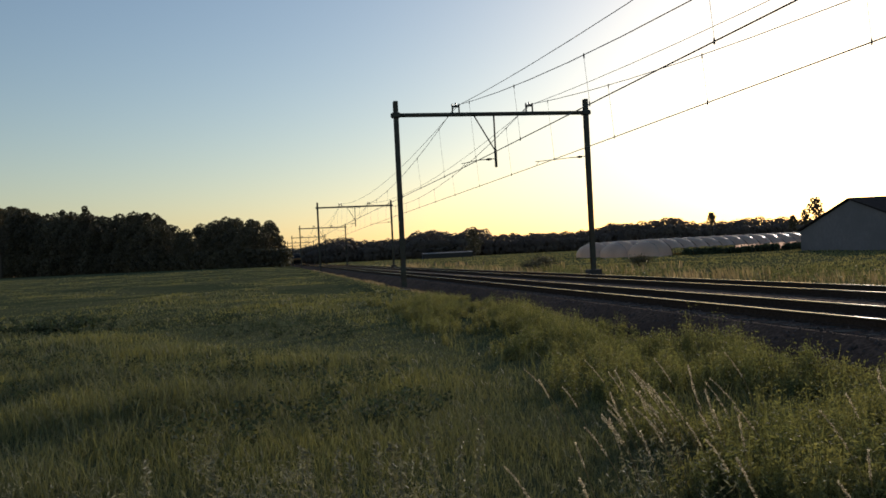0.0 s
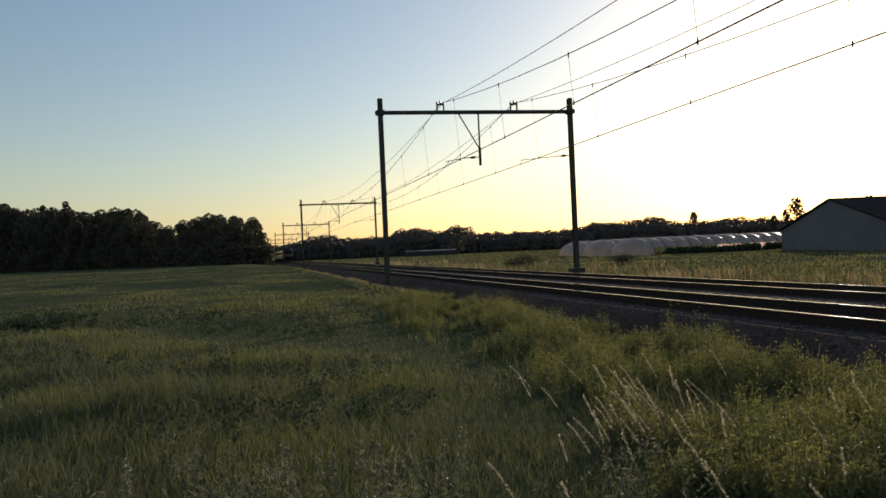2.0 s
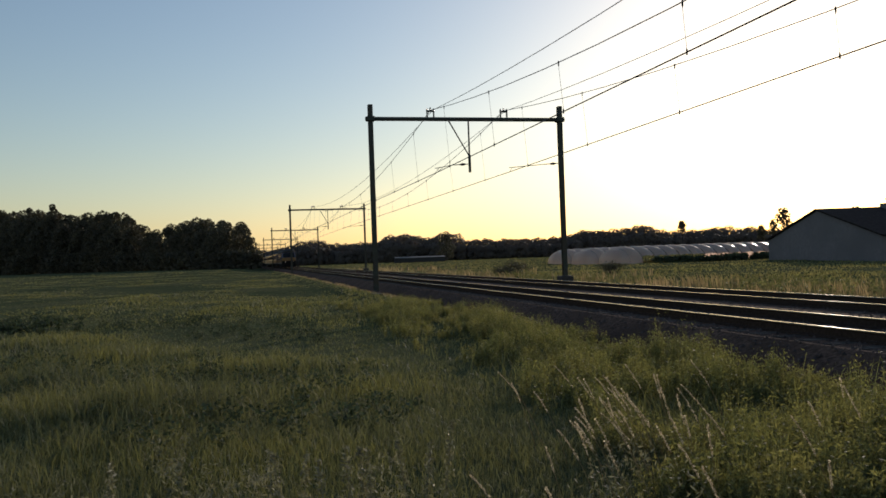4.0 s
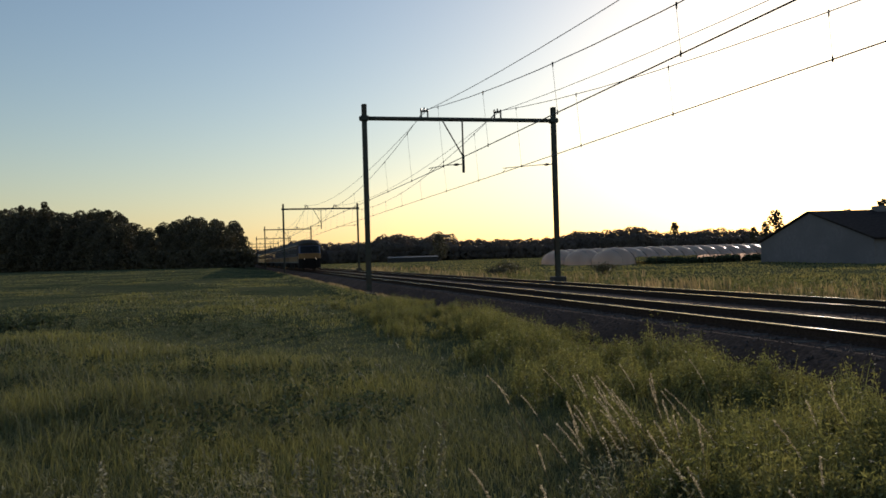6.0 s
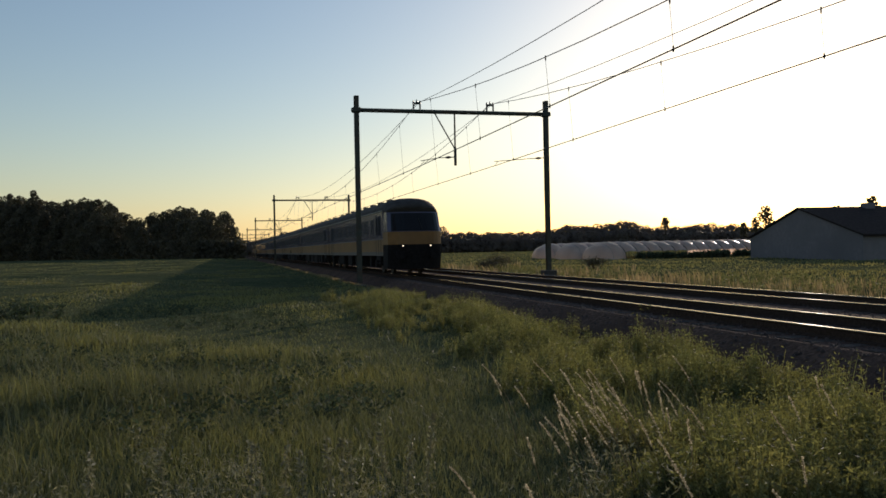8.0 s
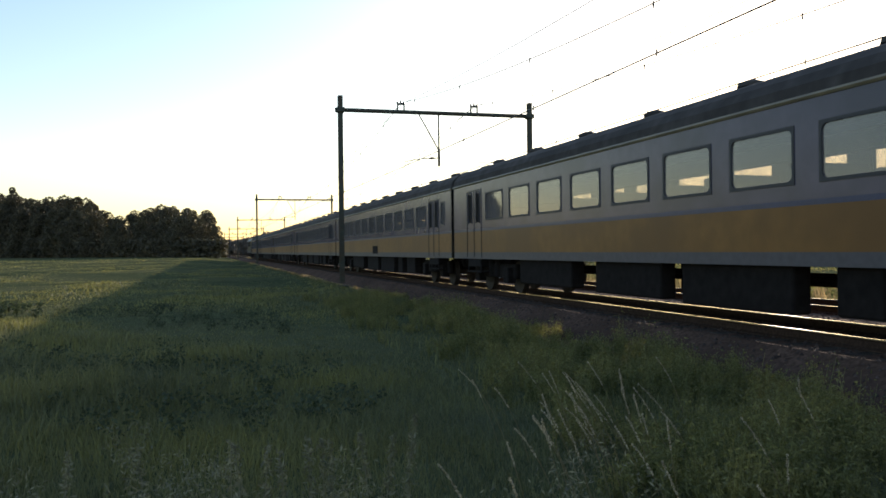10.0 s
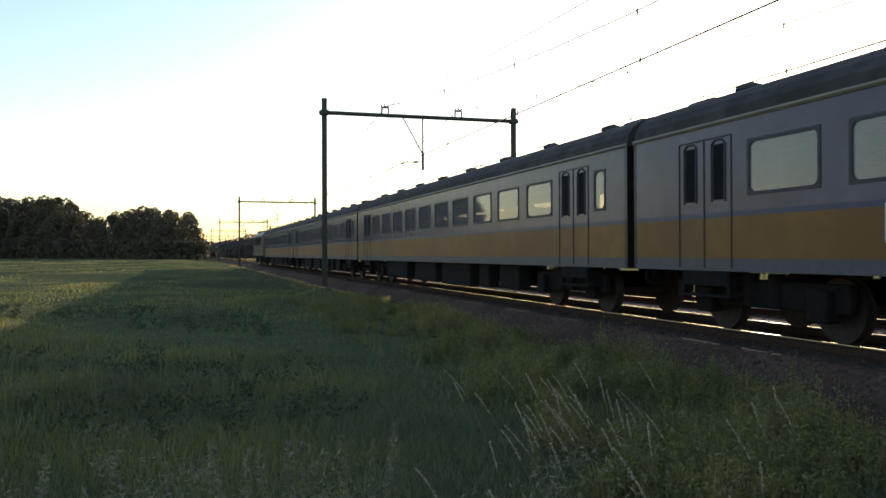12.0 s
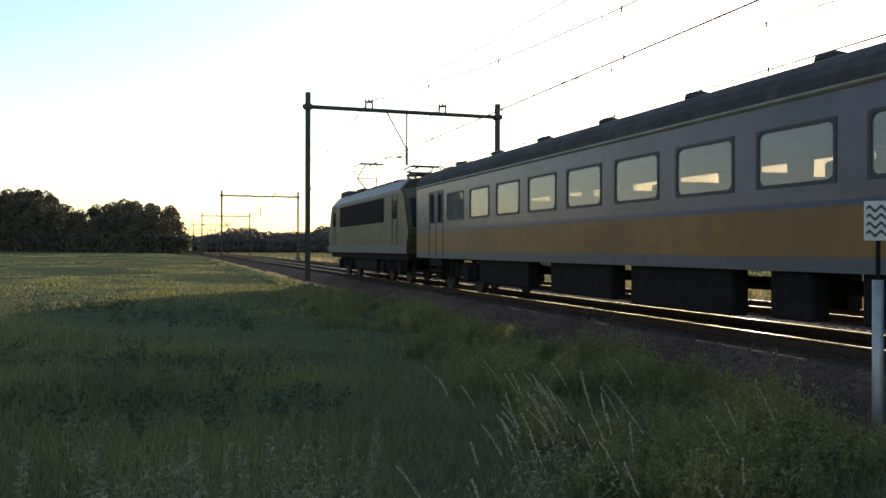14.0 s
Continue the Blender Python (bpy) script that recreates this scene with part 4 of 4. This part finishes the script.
def build_barn():
    """A low wide farm building: gable towards the line, long roof running back to the right."""
    b = tagged(new("barn"), "long low grey farm barn with a dark tiled gable roof", "barn")
    half, eave, ridge, deep = 12.5, 2.52, 5.75, 46.0
    bm = bmesh.new()
    out = [(-half, -0.1), (half, -0.1), (half, eave), (0, ridge), (-half, eave)]
    prism(bm, out, 0, 0.3)
    prism(bm, out, deep - 0.3, deep)
    for s in (-1, 1):
        box(bm, s * half - (0.3 if s > 0 else 0), s * half + (0.3 if s < 0 else 0), 0.3, deep - 0.3, -0.1, eave)
    part("wall", bm, BRICK, b, "pale grey rendered wall")
    for s in (-1, 1):
        bm = bmesh.new()
        q = [(0, ridge + 0.05), (s * (half + 0.5), eave - 0.08), (s * (half + 0.5), eave + 0.1), (0, ridge + 0.23)]
        prism(bm, q, -0.25, deep + 0.25)
        r = part("roof", bm, TILE, b)
        if s > 0:
            bm = bmesh.new()
            box(bm, 0.1, 1.2, 7.5, 8.6, ridge - 0.4, ridge + 0.6, 0.04)
            part("chimney", bm, BRICK, r)
    return b


barn = build_barn()
barn.matrix_basis = pose(64.9, 82.4, -0.7, 0, 0, -99.9)

# fence posts on the meadow
POSTWOOD = material("grey_post_wood", (0.10, 0.085, 0.07), 0.9, vary=0.3)
fence = tagged(new("pasture_fence"), "weathered wooden posts of a pasture fence with thin wires", "fence")
for k in range(8):
    px, py = 24.3 + 0.28 * k, 145 - 6.2 * k + 1.5 * math.sin(k * 2.3)
    bm = bmesh.new()
    tube(bm, (px, py, -0.9), (px + 0.03 * math.sin(k), py, 0.0 + 0.08 * math.sin(k * 3)), 0.085, 0.075, n=7)
    part("fence_post", bm, POSTWOOD, fence)
for z in (-0.45, -0.15):
    bm = bmesh.new()
    tube(bm, (24.3, 145, z), (26.3, 101.6, z), 0.006, n=4)
    part("fence_wire", bm, MAST, fence)


def build_shrub(x, y, height, wide, seed):
    g = np.random.default_rng(seed)
    t = tagged(new("shrub"), "low dark leafy shrub beside the far track", "shrub", "shrubs by the line")
    bm = bmesh.new()
    c = []
    for k in range(9):
        a = k * 2.4
        e = Vector((math.cos(a) * wide * 0.4 * g.uniform(0.3, 1), math.sin(a) * wide * 0.4 * g.uniform(0.3, 1), height * g.uniform(0.55, 0.95)))
        pipe(bm, [(0, 0, -0.1), e * 0.5 + Vector((0, 0, 0.05)), e], [0.03, 0.02, 0.006])
        c.append(np.array(e * 0.85) + g.normal(size=(120, 3)) * np.array([wide * 0.15, wide * 0.15, height * 0.17]))
    part("branches", bm, BARK, t)
    v, q = leaf_cloud(np.concatenate(c), 0.11, g)
    leaves = raw_mesh("foliage", v, q, CROWN)
    leaves.parent = t
    t.matrix_basis = pose(x, y, -0.72)


build_shrub(23.6, 70, 1.35, 2.6, 51)
build_shrub(22.0, 68.5, 0.9, 2.0, 52)
build_shrub(31, 66, 1.0, 2.4, 53)

# a long low glasshouse far behind the meadow
GLASSROOF = material("pale_glasshouse_roof", (0.15, 0.14, 0.135), 0.7, vary=0.15, grain=1, spec=0.2)
house = tagged(new("glasshouse"), "long low glasshouse with a pale roof far behind the meadow", "glasshouse")
bm = bmesh.new()
box(bm, -2.9, 2.9, 0.1, 20.9, 0, 2.0)
part("wall", bm, CONCRETE, house, "dark side wall")
for s in (-1, 1):
    bm = bmesh.new()
    prism(bm, [(0, 2.42), (s * 3.1, 1.96), (s * 3.1, 2.06), (0, 2.52)], 0, 21)
    part("roof", bm, GLASSROOF, house, "pale glass roof slope")
house.matrix_basis = pose(61.5, 338, -0.75, 0, 0, -96)

# ---- sign beside the line ----
SIGN = material("sign_white", (0.5, 0.49, 0.47), 0.5, vary=0.08)
GALV = material("galvanised_post", (0.32, 0.33, 0.34), 0.5, 0.5, vary=0.15)
sign = tagged(new("line_sign"), "white plate with dark wavy bars on a grey metal post", "sign")
bm = bmesh.new()
tube(bm, (0, 0, -0.1), (0, 0, 1.72), 0.048, n=14)
post = part("post", bm, GALV, sign, smooth=True)
bm = bmesh.new()
tube(bm, (0, 0, 1.72), (0, 0, 2.42), 0.02, n=8)
part("rod", bm, BLACK, post, "dark thin upper rod")
bm = bmesh.new()
box(bm, -0.115, 0.115, -0.075, -0.06, 2.08, 2.44, 0.004)
plate = part("plate", bm, SIGN, sign, "white plate")
for k in range(4):
    bm = bmesh.new()
    for i in range(12):
        xa, xb = -0.095 + 0.19 * i / 12, -0.095 + 0.19 * (i + 1) / 12
        za, zb = (2.13 + 0.075 * k + 0.022 * math.sin(math.pi * 4 * j / 12) for j in (i, i + 1))
        vs = [bm.verts.new(p) for p in ((xa, -0.079, za), (xb, -0.079, zb), (xb, -0.079, zb + 0.03), (xa, -0.079, za + 0.03))]
        bm.faces.new(vs)
    part("wavy_bar", bm, FRAME, plate, "dark wavy bar")
sign.matrix_basis = pose(6.15, 5.9, -0.72, 0, 0, -46)

# ---- grass and weeds ----
def fan(n, near_, far_, h0, h1, seed):
    """Places spread evenly over headings and denser close by."""
    g = np.random.default_rng(seed)
    d = near_ * (far_ / near_) ** g.random(n)
    a = np.radians(g.uniform(h0, h1, n))
    return d * np.sin(a), d * np.cos(a), d, g


def patches(x, y, scale, seed):
    """Smooth uneven spread, 0 to 1, over the ground."""
    g = np.random.default_rng(seed)
    s = 0
    for k in range(6):
        a, f, p = g.uniform(0, 6.28), scale * g.uniform(0.6, 1.7), g.uniform(0, 6.28)
        s = s + np.sin((x * np.cos(a) + y * np.sin(a)) * f + p)
    return np.clip(0.5 + s / 6, 0, 1)


def tufts(n, per, near_, far_, h0, h1, seed, loose=0.05):
    """Blades gathered in tufts of their own size."""
    x, y, d, g = fan(n, near_, far_, h0, h1, seed)
    size = g.lognormal(0, 0.35, n)
    r = loose * size * np.sqrt(np.maximum(d, 4)) 
    x = (x[:, None] + g.normal(size=(n, per)) * r[:, None]).ravel()
    y = (y[:, None] + g.normal(size=(n, per)) * r[:, None]).ravel()
    return x, y, np.hypot(x, y), np.repeat(size, per), g


x, y, d, size, g = tufts(36000, 13, 3.2, 215, -24, 50, 1)
keep = (x < 6.6 + 0.3 * np.sin(y * 0.5)) & (y > 0.5)
x, y, d, size = x[keep], y[keep], d[keep], size[keep]
tall = patches(x, y, 0.5, 3)
tall = tall * (0.45 + 0.75 * patches(x, y, 1.3, 33))
h = (0.07 + 0.32 * tall ** 1.6) * np.minimum(size, 1.7) * g.uniform(0.55, 1.25, len(x)) * np.clip(1.15 - d / 70, 0.28, 1)
w = np.maximum(0.0055, 0.00095 * d + 0.001 * np.maximum(d - 25, 0)) * g.uniform(0.6, 1.3, len(x))
tagged(blades("field_grass", x, y, h, w, FIELD, 0.8, seed=2), "uneven green grass and crop over the field", "grass", kind="stuff")

x, y, d, size, g = tufts(9000, 12, 3.5, 180, -5, 56, 4)
edge = 7.35 + 0.2 * np.sin(y * 1.3) + 0.12 * np.sin(y * 3.7) - 1.1 * np.clip((11 - y) / 5, 0, 1)
keep = (x > 3.4 + 2.6 * g.random(len(x)) ** 1.5 + np.clip((y - 20) / 60, 0, 1.6)) & (x < edge) & (y > 0.5)
x, y, d, size = x[keep], y[keep], d[keep], size[keep]
h = (0.10 + 0.22 * patches(x, y, 1.1, 6)) * np.minimum(size, 1.3) * g.uniform(0.5, 1.25, len(x)) * np.clip(1.2 - d / 60, 0.5, 1)
w = np.maximum(0.0055, 0.0011 * d) * g.uniform(0.6, 1.3, len(x))
tagged(blades("verge_grass", x, y, h, w, VERGE, 0.6, seed=5), "long yellowish-green grass on the verge of the line", "grass", kind="stuff")


# dry strip along the foot of the ballast
x, y, d, g = fan(14000, 9, 150, 2, 40, 71)
x = 6.75 + 0.75 * g.random(len(x)) + 0.15 * np.sin(y * 0.9)
d = np.hypot(x, y)
h = (0.08 + 0.2 * patches(x, y, 0.9, 72)) * g.uniform(0.5, 1.3, len(x))
w = np.maximum(0.006, 0.001 * d) * g.uniform(0.6, 1.3, len(x))
tagged(blades("ballast_edge_grass", x, y, h, w, STRAW, 0.6, seed=73), "thin dry grass along the edge of the ballast", "dry grass", kind="stuff")

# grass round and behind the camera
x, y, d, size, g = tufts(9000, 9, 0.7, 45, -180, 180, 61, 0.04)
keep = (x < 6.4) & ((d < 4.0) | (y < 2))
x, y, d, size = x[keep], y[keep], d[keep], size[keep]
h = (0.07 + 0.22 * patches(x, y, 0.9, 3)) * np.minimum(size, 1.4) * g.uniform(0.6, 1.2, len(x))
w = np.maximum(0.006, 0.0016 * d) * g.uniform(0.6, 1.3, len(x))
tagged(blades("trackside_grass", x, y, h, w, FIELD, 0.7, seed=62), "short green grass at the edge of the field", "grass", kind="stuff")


def weeds(name, label, n, seed, x0, x1, y0, y1, height, mat, leaf, stems=40, slim=0.8, clump=0.0, spread=0.22, heap=None):
    """Leafy, feathery plants: stems with small leaves and flowers; a heap gathers them round one spot."""
    g = np.random.default_rng(seed)
    px, py = g.uniform(x0, x1, n), y0 + (y1 - y0) * g.random(n) ** 1.6
    if heap:
        px, py = np.concatenate([px, g.normal(heap[0], heap[2], heap[4])]), np.concatenate([py, g.normal(heap[1], heap[3], heap[4])])
    if clump:
        keep = patches(px, py, clump, seed) > 0.56
        if heap:
            keep[n:] = True
        px, py = px[keep], py[keep]
    n = len(px)
    pz = ground_height(px, py)
    hh = height * g.uniform(0.55, 1.2, n)
    u = g.random((n, stems)) ** 0.7
    spread_ = spread * u * g.random((n, stems)) ** 0.5
    a = g.uniform(0, 6.28, (n, stems))
    c = np.stack([px[:, None] + np.cos(a) * spread_, py[:, None] + np.sin(a) * spread_, pz[:, None] + hh[:, None] * u], 2).reshape(-1, 3)
    v, q = leaf_cloud(c, leaf, g, slim=slim)
    return tagged(raw_mesh(name, v, q, mat), label, "weeds", kind="stuff")


def verge_bushes(n, seed):
    """Feathery bushes of many heights: forked stems, narrow leaves below, small flower heads on top."""
    g = np.random.default_rng(seed)
    y = 4.6 + 28 * g.random(n) ** 1.6
    x = 7.0 - 3.2 * g.random(n) ** 1.5 - 0.9 * np.clip((11 - y) / 5, 0, 1) + 0.3 * np.sin(y * 1.7)
    thick = patches(x, y, 1.5, 41)
    keep = thick > 0.33
    x, y, thick = x[keep], y[keep], thick[keep]
    n = len(x)
    h = (0.20 + 0.40 * thick ** 1.3) * g.lognormal(0, 0.2, n) * np.clip(1.15 - y / 80, 0.6, 1)
    z = ground_height(x, y)
    k = 6
    a = g.uniform(0, 6.28, (n, k))
    out = g.uniform(0.05, 0.24, (n, k)) * h[:, None]
    root = np.repeat(np.stack([x, y, z], 1)[:, None], k, 1)
    tip = root + np.stack([np.cos(a) * out, np.sin(a) * out, h[:, None] * g.uniform(0.7, 1.05, (n, k))], 2)
    m = 22
    u = g.random((n, k, m)) ** 0.75
    c = root[:, :, None] + (tip - root)[:, :, None] * u[..., None] + g.normal(size=(n, k, m, 3)) * (0.012 + 0.03 * u[..., None])
    v, q = leaf_cloud(c.reshape(-1, 3), 0.04, g, slim=0.32)
    side = g.normal(size=(n, k, 3)) * np.array([1, 1, 0])
    side /= np.linalg.norm(side, axis=2)[..., None]
    side *= 0.0035
    st = np.stack([root - side, root + side, tip + side * 0.5, tip - side * 0.5], 2).reshape(-1, 4, 3)
    qs = np.arange(len(st))[:, None] * 4 + np.array([[0, 1, 2, 3]])
    tagged(raw_mesh("verge_weeds", np.concatenate([v, st]), np.concatenate([q, qs + len(v) * 4]), WEED), "bushy yellow-green flowering weeds along the verge", "weeds", kind="stuff")


verge_bushes(2600, 7)
weeds("grey_weeds", "grey-green feathery weeds between the grass", 40, 8, -2.5, 3.2, 4.4, 7.5, 0.55, GREYWEED, 0.045, 120, 0.22)
weeds("broad_leaves", "dark blue-green broad-leaved weeds in the grass", 800, 18, -11, 2.0, 6.5, 30, 0.27, BROADLEAF, 0.05, 45, clump=0.55, heap=(-1.3, 14.6, 0.7, 1.3, 90))
weeds("broad_leaves", "low dark leafy patch far out in the field", 20, 20, -12, -6, 26, 36, 0.3, BROADLEAF, 0.09, 45, heap=(-7.6, 31, 1.0, 1.8, 90))
weeds("tunnel_crop", "dark leafy crop standing along the tunnels", 420, 19, 56, 82, 103.0, 106.0, 0.85, BROADLEAF, 0.26, 40)
weeds("far_verge_weeds", "scrubby weeds beyond the far track", 900, 9, 16.8, 26, 14, 90, 0.6, VERGE, 0.08, 40, clump=0.4)

# dry grass and meadow beyond the line
x, y, d, g = fan(75000, 20, 430, 2, 62, 10)
keep = (x > 16.6)
x, y, d = x[keep], y[keep], d[keep]
h = (0.08 + 0.13 * patches(x, y, 0.3, 6)) * g.uniform(0.6, 1.3, len(x))
w = np.maximum(0.01, 0.0016 * d) * g.uniform(0.7, 1.4, len(x))
tagged(blades("meadow_grass", x, y, h, w, MEADOW, 0.5, seed=11), "green meadow grass beyond the line", "grass", kind="stuff")
x, y, d, g = fan(40000, 20, 170, 2, 62, 12)
keep = (x > 17.2) & (x < 17.2 + 14 * patches(x, y, 0.25, 13) + 2) & (patches(x, y, 0.7, 15) > 0.58)
x, y, d = x[keep], y[keep], d[keep]
h = (0.45 + 0.45 * patches(x, y, 0.8, 14)) * g.uniform(0.5, 1.2, len(x))
w = np.maximum(0.008, 0.0013 * d) * g.uniform(0.7, 1.4, len(x))
tagged(blades("dry_grass", x, y, h, w, STRAW, 0.35, bias=(-0.2, -0.1), seed=13), "pale dry tall grass beyond the far track", "dry grass", kind="stuff")


def build_stalk(seed):
    """A bowed dry stalk with a pale seed head."""
    g = np.random.default_rng(seed)
    t = tagged(new("seed_stalk"), "bowed dry grass stalk with a pale seed head", "grass stalk", "stalks beside the verge")
    hgt, bow = g.uniform(0.72, 1.0), g.uniform(0.24, 0.42)

    def at(u):
        return Vector((-bow * (0.35 * u + 0.65 * u ** 2), 0.04 * math.sin(u * 3), hgt * (u - 0.07 * u ** 4)))
    bm = bmesh.new()
    pipe(bm, [at(u) for u in np.linspace(0, 0.97, 11)], 0.0024, n=4)
    part("stem", bm, STRAW, t)
    us = g.uniform(0.66, 1.0, 130)
    c = np.array([at(u) for u in us]) + g.normal(size=(130, 3)) * 0.0026
    v, q = leaf_cloud(c, 0.017, g, slim=0.3)
    head = raw_mesh("seed_head", v, q, SEED)
    head.parent = t
    tagged(head, "pale seed head")
    return t


def build_plume(seed):
    """A tall grey-green weed with narrow leaves and a feathery head."""
    g = np.random.default_rng(seed)
    t = tagged(new("tall_weed"), "tall grey-green weed with narrow leaves and a feathery head", "weed", "tall weeds in the grass")
    hgt = g.uniform(0.75, 0.95)
    bend = g.uniform(-0.08, 0.08, 2)
    bm = bmesh.new()
    pipe(bm, [(bend[0] * u * u, bend[1] * u * u, hgt * u) for u in np.linspace(0, 1, 7)], [0.006, 0.006, 0.005, 0.005, 0.004, 0.003, 0.002], n=5)
    part("stem", bm, GREYWEED, t)
    u = g.random(210) ** 0.7
    r = (0.10 * (1.1 - u)) * g.random(210) + 0.008
    a = g.uniform(0, 6.28, 210)
    v, q = leaf_cloud(np.stack([bend[0] * u * u + np.cos(a) * r, bend[1] * u * u + np.sin(a) * r, hgt * u], 1), 0.04, g, slim=0.3)
    f = raw_mesh("foliage", v, q, GREYWEED)
    f.parent = t
    return t


plumes = [build_plume(40 + k) for k in range(3)]
g = np.random.default_rng(31)
for k, (hd, ds) in enumerate(((7.6, 5.2), (6.9, 5.0), (8.3, 5.1), (2.2, 4.9), (3.4, 5.0), (1.4, 5.2), (10.8, 5.3), (11.6, 5.0), (-4.0, 5.2), (13.2, 5.6), (5.2, 4.8), (-9.0, 5.4))):
    m = pose(ds * math.sin(radians(hd)), ds * math.cos(radians(hd)), -0.74 - g.uniform(0, 0.08), 0, 0, g.uniform(0, 360))
    if k < 3:
        plumes[k].matrix_basis = m
    else:
        copy_thing(plumes[k % 3], m)

stalks = [build_stalk(k) for k in range(4)]
g = np.random.default_rng(30)
for k in range(54):
    if k < 34:
        hd, ds = g.normal(27.0, 3.0), g.uniform(5.4, 8.6)
    else:
        hd, ds = g.uniform(18, 42), g.uniform(4.6, 9.0)
    sx, sy = ds * math.sin(radians(hd)), ds * math.cos(radians(hd))
    m = pose(sx, sy, float(ground_height(sx, sy)), 0, 0, g.uniform(-40, 40))
    if k < 4:
        stalks[k].matrix_basis = m
    else:
        stalks.append(copy_thing(stalks[k % 4], m))


# ---- what moves: the train ----
def motions():
    # how far the joint behind the second coach stands along the line
    run = [(0.0, 386.0), (4.0, 252.4), (8.0, 118.9), (11.0, 20.3), (14.0, -78.4)]
    PITCH = 26.4
    for k, car in enumerate([driving] + coaches):
        off = PITCH * (k - 3) + 0.13
        walk(car, [(t, pose(NEAR, yy + off, 0)) for t, yy in run])
    # the stalks rock gently in the wind
    for k, stalk in enumerate(stalks):
        rest = stalk.matrix_basis.copy()
        swing = [(t, rest @ pose(0, 0, 0, 1.2 * math.sin(t * 1.9 + k), -2.4 - 2.4 * math.sin(t * 1.3 + k * 0.25))) for t in np.arange(0, 14.01, 0.7)]
        walk(stalk, swing)
    walk(loco, [(t, pose(NEAR, yy + PITCH * 4 + 0.2, 0)) for t, yy in run])


motions()
